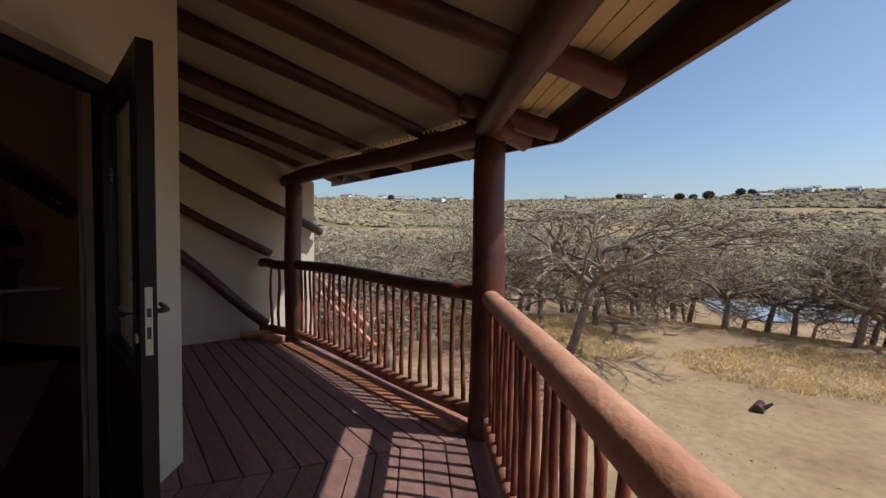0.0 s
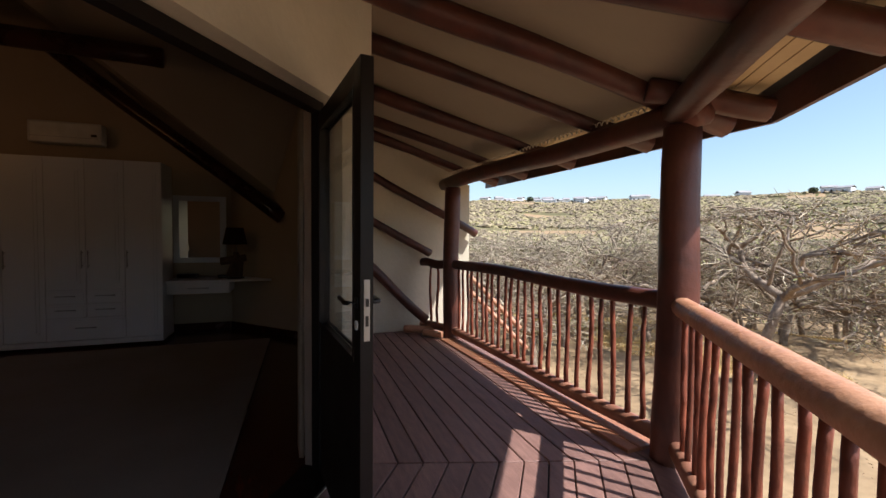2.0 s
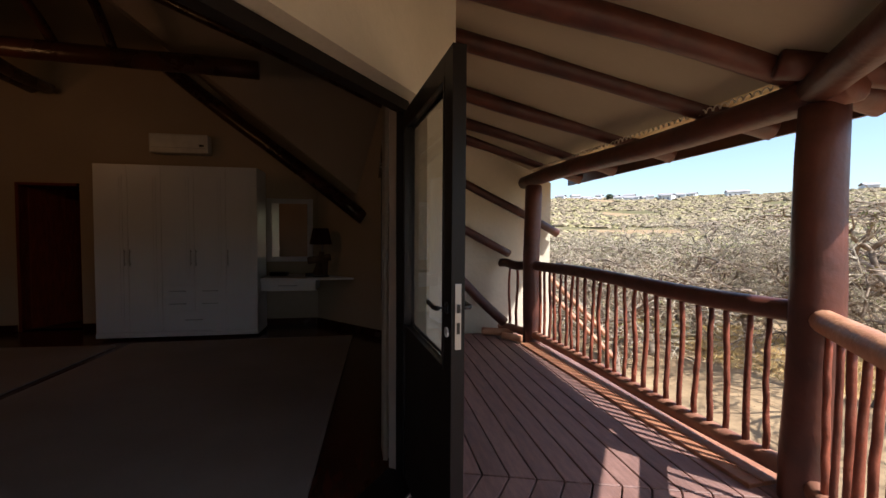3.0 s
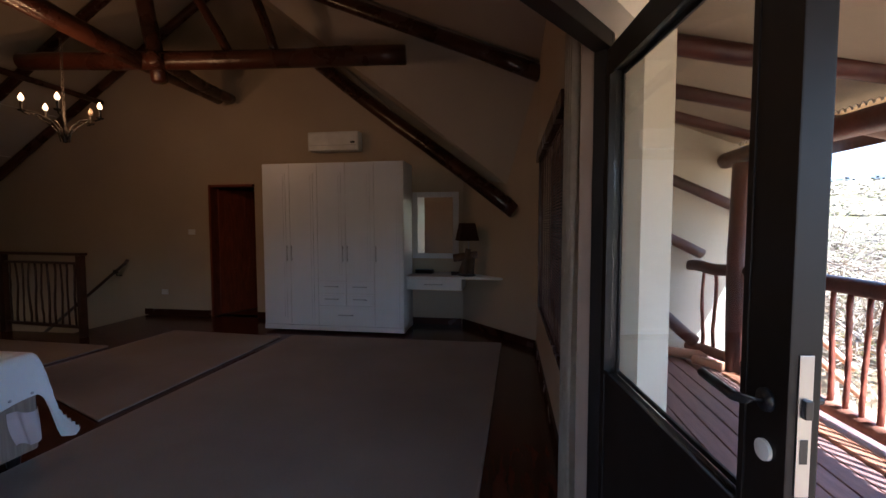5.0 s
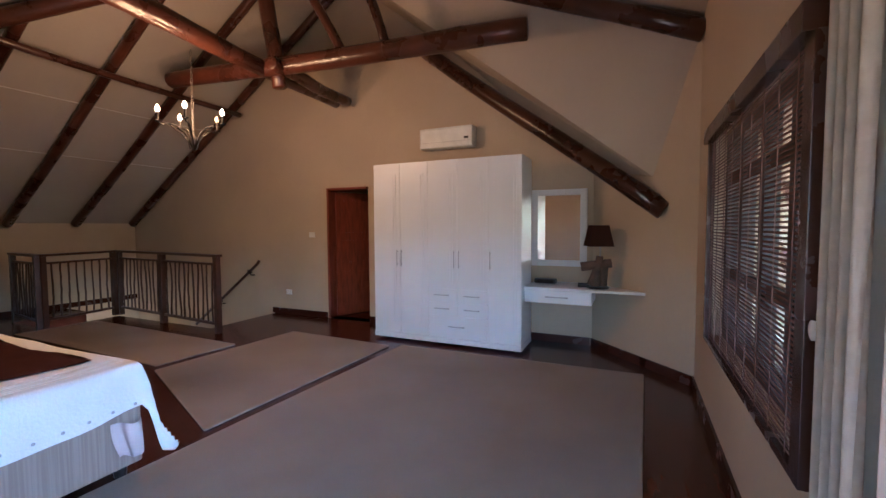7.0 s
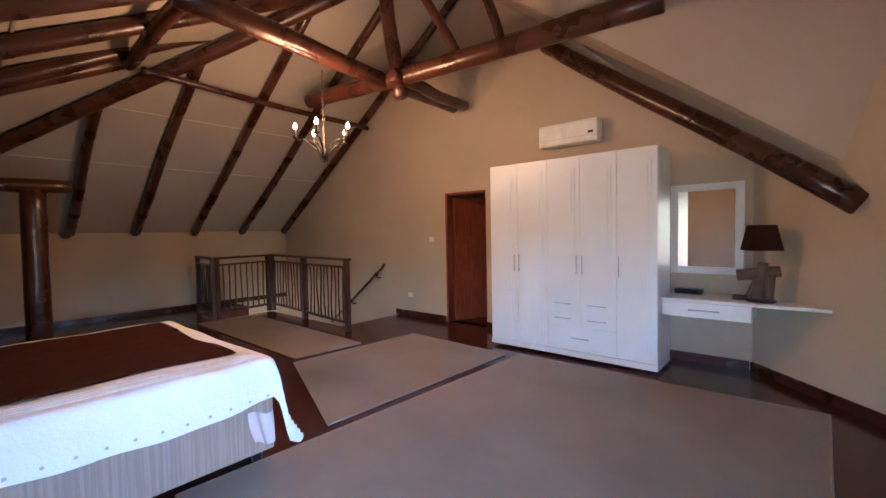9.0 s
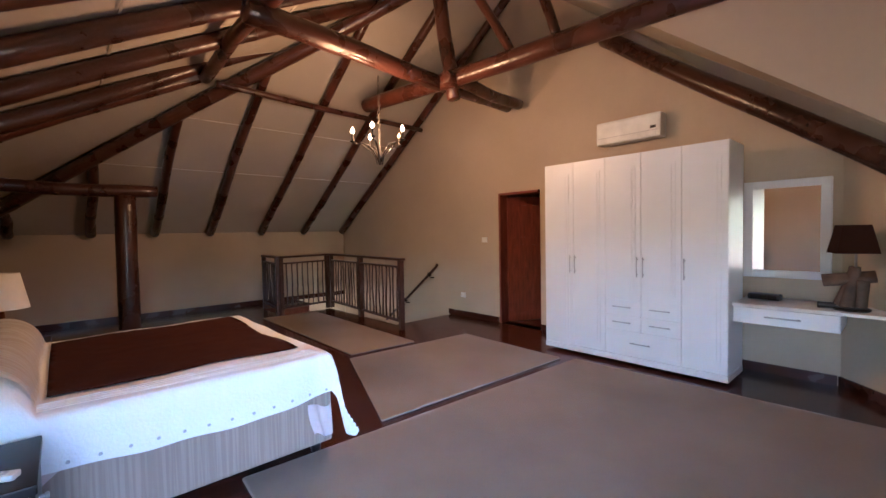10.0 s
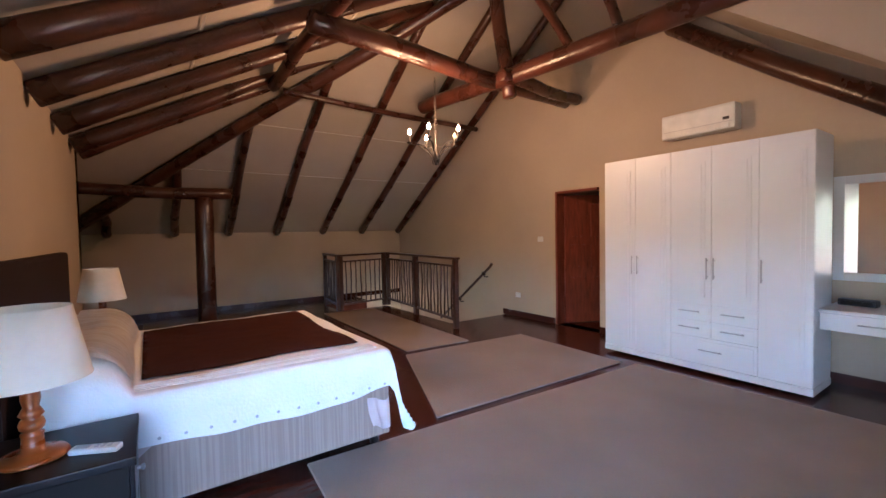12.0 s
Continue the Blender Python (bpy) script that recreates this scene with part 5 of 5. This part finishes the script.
# ---------- acacia trees ----------
def limb(bm, p, d, r, length, depth, rnd, tips, flat):
    """A crooked limb that forks, each fork thinner, spreading into a flat crown."""
    segs = 4 if depth < 3 else 3
    pts = [Vector(p)]
    cur = Vector(d).normalized()
    for _ in range(segs):
        cur = (cur + Vector((rnd.uniform(-0.35, 0.35), rnd.uniform(-0.35, 0.35), rnd.uniform(-0.22, 0.22)))).normalized()
        if pts[-1].z > flat:
            cur.z = min(cur.z, rnd.uniform(-0.22, 0.06))
            cur.normalize()
        pts.append(pts[-1] + cur * length / segs)
    sides = 7 if depth == 0 else 5 if depth == 1 else 4 if depth == 2 else 3
    tube(bm, pts, r, sides, r * 0.62)
    if depth >= 5:
        tips.append((pts[-1], cur.copy()))
        return
    kids = (3, 3, 3, 3, 3)[depth]
    for k in range(kids):
        q = pts[-1] if k < 2 else pts[rnd.randint(1, segs - 1)]
        az = rnd.uniform(0, 6.283)
        spread = Vector((math.cos(az), math.sin(az), rnd.uniform(-0.1, 0.45 if depth < 2 else 0.25)))
        limb(bm, q, cur * 0.75 + spread * 0.8, r * (0.66 if k < 2 else 0.5), length * rnd.uniform(0.62, 0.86), depth + 1, rnd, tips, flat)


def acacia(seed, label, height=4.6, leafy=0.5, lean=(0.2, 0.1), fork_at=0.3):
    rnd = random.Random(seed)
    t = thing("acacia_tree", label, "tree", "acacia trees", m=pose(0, 0, -500))
    arch = fork_at > 0.35
    wood, tips = bmesh.new(), []
    base = Vector((0, 0, -0.25))
    fork = Vector((lean[0] * 1.2, lean[1] * 1.2, height * fork_at))
    tube(wood, [base, base * 0.6 + fork * 0.32 + Vector((0.05, 0, 0)), fork * 0.7 + Vector((0.04, 0.03, 0)), fork], 0.15, 10, 0.10)
    n = 4
    if arch:
        limb(wood, fork - Vector((0, 0, 0.05)), Vector((1, 0, 0.62)), 0.1, height * 0.42, 1, rnd, tips, height * 0.72)
    for k in range(n):
        az = 6.283 * k / n + rnd.uniform(-0.5, 0.5)
        limb(wood, fork - Vector((0, 0, 0.06)), Vector((math.cos(az), math.sin(az), 0.6)), 0.1, height * (0.33 if fork_at > 0.35 else 0.35), 1, rnd, tips, height * 0.78)
    part("trunk", wood, M["bark"], t, smooth=True)
    twigs = bmesh.new()
    for p, d in tips:
        for _ in range(3):
            e = p + (d * 0.5 + Vector((rnd.uniform(-1, 1), rnd.uniform(-1, 1), rnd.uniform(-0.3, 0.6)))).normalized() * rnd.uniform(0.25, 0.6)
            m_ = (p + e) / 2 + Vector((rnd.uniform(-0.05, 0.05), rnd.uniform(-0.05, 0.05), 0.03))
            tube(twigs, [p, m_, e], 0.012, 3, 0.005)
    tagged(part("twig", twigs, M["twig"], t, "fine pale bare twigs"), kind="stuff")
    if leafy:
        lv = bmesh.new()
        for p, d in tips:
            if rnd.random() > leafy:
                continue
            for _ in range(10):
                o = p + Vector((rnd.gauss(0, 0.22), rnd.gauss(0, 0.22), rnd.gauss(0.06, 0.1)))
                s = rnd.uniform(0.022, 0.045)
                a_ = Vector((rnd.uniform(-1, 1), rnd.uniform(-1, 1), rnd.uniform(-0.6, 0.6))).normalized() * s
                b_ = a_.cross(Vector((rnd.uniform(-1, 1), rnd.uniform(-1, 1), 1))).normalized() * s * 0.5
                lv.faces.new([lv.verts.new(o + q) for q in (a_, b_, -a_, -b_)])
        tagged(part("foliage", lv, M["leaf"], t, "thin grey-green feathery leaves"), kind="stuff")
    return t


protos = [acacia(3, "spreading acacia with a leaning trunk and half-bare crown", 5.3, 0.8, (0.62, -0.05), 0.43),
          acacia(8, "grey bare acacia with a tangled flat crown", 4.8, 0.3, (-0.2, 0.1)),
          acacia(15, "low acacia with thin olive foliage", 4.4, 0.9, (0.1, -0.3))]
rnd = random.Random(77)
spots = [(54.4, 15.2, 0, 1.18), (58.0, 21.5, 1, 1.0), (63.8, 22.5, 2, 1.15), (72.0, 24.5, 1, 1.05), (82.6, 24.0, 2, 1.15), (75.8, 27, 1, 1.1), (77.9, 29, 2, 1.1), (67, 30, 2, 1.15), (86, 25, 1, 1.15), (68.5, 26.5, 1, 1.0), (51.5, 22, 2, 1.1), (48.5, 19.5, 1, 1.1), (73.5, 38, 0, 0.9), (88, 33, 2, 1.0),
         (45, 19, 1, 1.0), (40, 21, 2, 1.05), (35, 17, 1, 1.0), (30, 20, 0, 0.95), (26, 16, 1, 0.95), (22, 21, 2, 1.0), (31, 13.5, 1, 0.85), (37, 26, 0, 1.0), (47, 27, 2, 1.1), (54, 29, 1, 1.0), (60, 31, 0, 0.95)]
for _ in range(46):
    spots.append((rnd.uniform(12, 66), rnd.uniform(24, 62), rnd.randint(0, 2), rnd.uniform(0.95, 1.3)))
for _ in range(10):
    spots.append((rnd.uniform(64, 92), rnd.uniform(26, 40), rnd.randint(1, 2), rnd.uniform(0.8, 1.0)))
first = set()
for b, d, k, s in spots:
    q = at(b, d)
    rot = Matrix.Rotation(rnd.uniform(0, 6.28), 4, "Z") if d > 17 else Matrix.Rotation(-0.94, 4, "Z")
    if k not in first:
        first.add(k)
        protos[k].matrix_basis = Matrix.Translation(q) @ rot @ Matrix.Scale(s, 4)
    else:
        sc = protos[k].scale.copy()
        o = copy_thing(protos[k], Matrix.Translation(q) @ rot)
        o.scale = (s, s, s * rnd.uniform(0.92, 1.08))

# far bush on the hill: irregular clumps
bm = bmesh.new()
verts, faces = [], []
for _ in range(34000):
    b = rnd.uniform(10, 96)
    d = 60 + 470 * rnd.random() ** 1.35
    if b > 60 and d < 80:
        continue
    q = at(b, d)
    if noise.noise(Vector((q.x * 0.02, q.y * 0.02, 9))) < -0.3:
        continue
    s = rnd.uniform(0.5, 1.5) * (1 + d / 600)
    k0 = len(verts)
    n = 7
    for lv, (rr, zz) in enumerate(((0.75, 0.1), (1.0, 0.45), (0.6, 0.85))):
        for i in range(n):
            an = 6.283 * i / n + lv * 0.4
            w_ = rr * s * rnd.uniform(0.6, 1.5)
            verts.append((q.x + w_ * math.cos(an), q.y + w_ * math.sin(an), q.z - 0.3 + s * 0.95 * zz * rnd.uniform(0.8, 1.2)))
    verts.append((q.x, q.y, q.z + s * 0.85))
    for lv in range(2):
        for i in range(n):
            j = (i + 1) % n
            faces.append((k0 + lv * n + i, k0 + lv * n + j, k0 + (lv + 1) * n + j, k0 + (lv + 1) * n + i))
    for i in range(n):
        faces.append((k0 + 2 * n + i, k0 + 2 * n + (i + 1) % n, k0 + 3 * n))
bm.free()
me = bpy.data.meshes.new("far_bush")
me.from_pydata(verts, [], faces)


def bush_mat():
    m = bpy.data.materials.new("olive bush")
    m.use_nodes = True
    nt = m.node_tree
    b_ = nt.nodes["Principled BSDF"]
    b_.inputs["Roughness"].default_value = 0.95
    b_.inputs["Specular IOR Level"].default_value = 0.05
    g_ = nt.nodes.new("ShaderNodeNewGeometry")
    r_ = nt.nodes.new("ShaderNodeValToRGB")
    r_.color_ramp.elements[0].color = (0.19, 0.15, 0.10, 1)
    r_.color_ramp.elements[1].color = (0.30, 0.26, 0.13, 1)
    e_ = r_.color_ramp.elements.new(0.5)
    e_.color = (0.25, 0.20, 0.135, 1)
    nt.links.new(g_.outputs["Random Per Island"], r_.inputs[0])
    n_ = nt.nodes.new("ShaderNodeTexNoise")
    n_.inputs["Scale"].default_value = 1.1
    n_.inputs["Detail"].default_value = 6
    tc = nt.nodes.new("ShaderNodeTexCoord")
    nt.links.new(tc.outputs["Object"], n_.inputs[0])
    mr = nt.nodes.new("ShaderNodeMapRange")
    mr.inputs[1].default_value, mr.inputs[2].default_value, mr.inputs[3].default_value, mr.inputs[4].default_value = 0.35, 0.65, 0.5, 1.5
    nt.links.new(n_.outputs[0], mr.inputs[0])
    mx = nt.nodes.new("ShaderNodeMix")
    mx.data_type, mx.blend_type = "RGBA", "MULTIPLY"
    mx.inputs["Factor"].default_value = 1
    nt.links.new(r_.outputs[0], mx.inputs["A"])
    nt.links.new(mr.outputs[0], mx.inputs["B"])
    nt.links.new(mx.outputs["Result"], b_.inputs["Base Color"])
    return m


me.materials.append(bush_mat())
tagged(new("far_bush", me), "olive and grey bush covering the far hillsides", "bush", kind="stuff")

# grass tufts
verts, faces = [], []
for _ in range(26000):
    b, d = rnd.uniform(15, 95), 13 + 22 * rnd.random()
    q = at(b, d)
    if noise.noise(Vector((q.x * 0.16, q.y * 0.16, 5))) < -0.12 + max(0, (18 - d) * 0.09):
        continue
    for _ in range(8):
        an = rnd.uniform(0, 6.28)
        h = rnd.uniform(0.04, 0.14)
        ox, oy = rnd.gauss(0, 0.09), rnd.gauss(0, 0.09)
        lx, ly = rnd.gauss(0, 0.08), rnd.gauss(0, 0.08)
        k0 = len(verts)
        verts += [(q.x + ox - 0.012 * math.cos(an), q.y + oy - 0.012 * math.sin(an), q.z - 0.02), (q.x + ox + 0.012 * math.cos(an), q.y + oy + 0.012 * math.sin(an), q.z - 0.02), (q.x + ox + lx, q.y + oy + ly, q.z + h)]
        faces.append((k0, k0 + 1, k0 + 2))
me = bpy.data.meshes.new("grass_tufts")
me.from_pydata(verts, [], faces)
me.materials.append(M["tuft"])
tagged(new("grass_tufts", me), "straw-coloured dry grass tufts on the open ground", "grass", kind="stuff")

# fence post stub and a dark stump on the bare ground
q = Vector((8.15, 2.72, ground_z(8.15, 2.72)))
one_log("fence_post", (q.x, q.y, q.z - 0.2), (q.x, q.y, -2.25), 0.10, 0.095, M["bark"], "thick cut grey post standing on the bare ground", "post", seed=301, bend=0.0)
q = Vector((13.75, 3.58, ground_z(13.75, 3.58)))
bm = bmesh.new()
log(bm, (-0.22, 0, 0.06), (0.2, 0.05, 0.12), 0.13, 0.09, wob=0.15, seed=9)
log(bm, (0.0, -0.05, 0.05), (0.12, -0.22, 0.22), 0.06, 0.03, wob=0.15, seed=10)
t = part("stump", bm, M["branch_in"], smooth=True)
t.location = q
tagged(t, "small dark fallen stump on the bare ground", "stump")
for k, (b, d) in enumerate(((50, 19), (48, 21), (66, 20.5))):
    q = at(b, d)
    one_log("dead_branch", (q.x, q.y, q.z + 0.08), (q.x + 1.6, q.y + 0.5 - k * 0.6, q.z + 0.25), 0.05, 0.02, M["bark"], "dead grey branch lying on the dry ground", "branch", seed=310 + k, bend=0.12)


# ---------- far houses on the ridge ----------
def house(b, d, w, dd, h, turn, label):
    q = at(b, d)
    t = thing("far_house", label, "house", "houses on the ridge", m=pose(q.x, q.y, q.z, 0, 0, -b + turn))
    part("wall", box(bmesh.new(), (-w / 2, -dd / 2, -1), (w / 2, dd / 2, h)), M["house_white"], t)
    bm = bmesh.new()
    for s in (-1, 1):
        poly(bm, [(-w / 2 - 0.5, s * (dd / 2 + 0.5), h - 0.2), (w / 2 + 0.5, s * (dd / 2 + 0.5), h - 0.2), (w / 2 + 0.5, 0, h + dd * 0.22), (-w / 2 - 0.5, 0, h + dd * 0.22)], (0, 0, 0.25))
    bmesh.ops.recalc_face_normals(bm, faces=bm.faces[:])
    part("roof", bm, M["house_roof"], t)
    for k in range(int(w // 4)):
        x = -w / 2 + 2 + k * 4
        part("window", box(bmesh.new(), (x - 0.7, -dd / 2 - 0.03, 1.0), (x + 0.7, -dd / 2 - 0.001, 2.4)), M["nightstand"], t)


for i in range(46):
    b = rnd.uniform(18, 90) if i > 24 else rnd.uniform(20, 46)
    house(b, rnd.uniform(440, 520), rnd.uniform(6, 13), rnd.uniform(6, 9), rnd.uniform(2.8, 4.5), rnd.uniform(-30, 30), "far white house with a grey roof on the ridge")

# round dark trees that stand out on the ridge
def ridge_tree(b, d, r, label):
    q = at(b, d)
    t = thing("ridge_tree", label, "tree", "trees on the ridge", m=Matrix.Translation(q))
    tk = bmesh.new()
    tube(tk, [Vector((0, 0, -1)), Vector((0.2, 0, r))], 0.5, 6, 0.35)
    part("trunk", tk, M["bark"], t)
    verts_, faces_ = [], []
    for _ in range(900):
        v = Vector((rnd.gauss(0, 1), rnd.gauss(0, 1), rnd.gauss(0, 1))).normalized() * r * rnd.uniform(0.45, 1.12)
        v = Vector((v.x * 1.15, v.y * 1.15, v.z * 0.8 + r * 1.3))
        for sgn in (1,):
            a_ = Vector((rnd.uniform(-1, 1), rnd.uniform(-1, 1), rnd.uniform(-1, 1))).normalized() * rnd.uniform(0.5, 1.0)
            c_ = a_.cross(Vector((rnd.uniform(-1, 1), rnd.uniform(-1, 1), 1))).normalized() * 0.7
            k_ = len(verts_)
            verts_.extend([v + a_, v + c_, v - a_, v - c_])
            faces_.append((k_, k_ + 1, k_ + 2, k_ + 3))
    m_ = bpy.data.meshes.new("crown")
    m_.from_pydata([tuple(v) for v in verts_], [], faces_)
    m_.materials.append(M["leaf_dark"])
    o = new("crown", m_)
    o.parent = t
    tagged(o, kind="stuff")


for b, d, r in ((67.1, 470, 3.4), (68.5, 470, 2.6), (70.0, 460, 4.0), (73.0, 480, 3.2), (74.0, 480, 2.5), (60.5, 480, 2.6), (86.5, 470, 3.4), (31.0, 480, 3.0)):
    ridge_tree(b, d, r, "dark green leafy tree on the ridge")

# fallen twigs, stones and leaf litter on the bare ground
verts, faces = [], []
for _ in range(3500):
    b, d = rnd.uniform(20, 95), 4 + 22 * rnd.random()
    q = at(b, d)
    if noise.noise(Vector((q.x * 0.3, q.y * 0.3, 15))) < -0.05:
        continue
    an, l_ = rnd.uniform(0, 6.28), rnd.uniform(0.015, 0.07)
    w_ = rnd.uniform(0.004, 0.012)
    ca, sa = math.cos(an), math.sin(an)
    k0 = len(verts)
    for u, v, h in ((-l_, -w_, 0.0), (l_, -w_, 0.0), (l_, w_, 0.0), (-l_, w_, 0.0), (0, 0, rnd.uniform(0.01, 0.02))):
        verts.append((q.x + u * ca - v * sa, q.y + u * sa + v * ca, q.z + h - 0.004))
    for i in range(4):
        faces.append((k0 + i, k0 + (i + 1) % 4, k0 + 4))
me = bpy.data.meshes.new("leaf_litter")
me.from_pydata(verts, [], faces)
me.materials.append(M["litter"])
tagged(new("leaf_litter", me), "brown fallen twigs and leaf litter on the bare ground", "litter", kind="stuff")
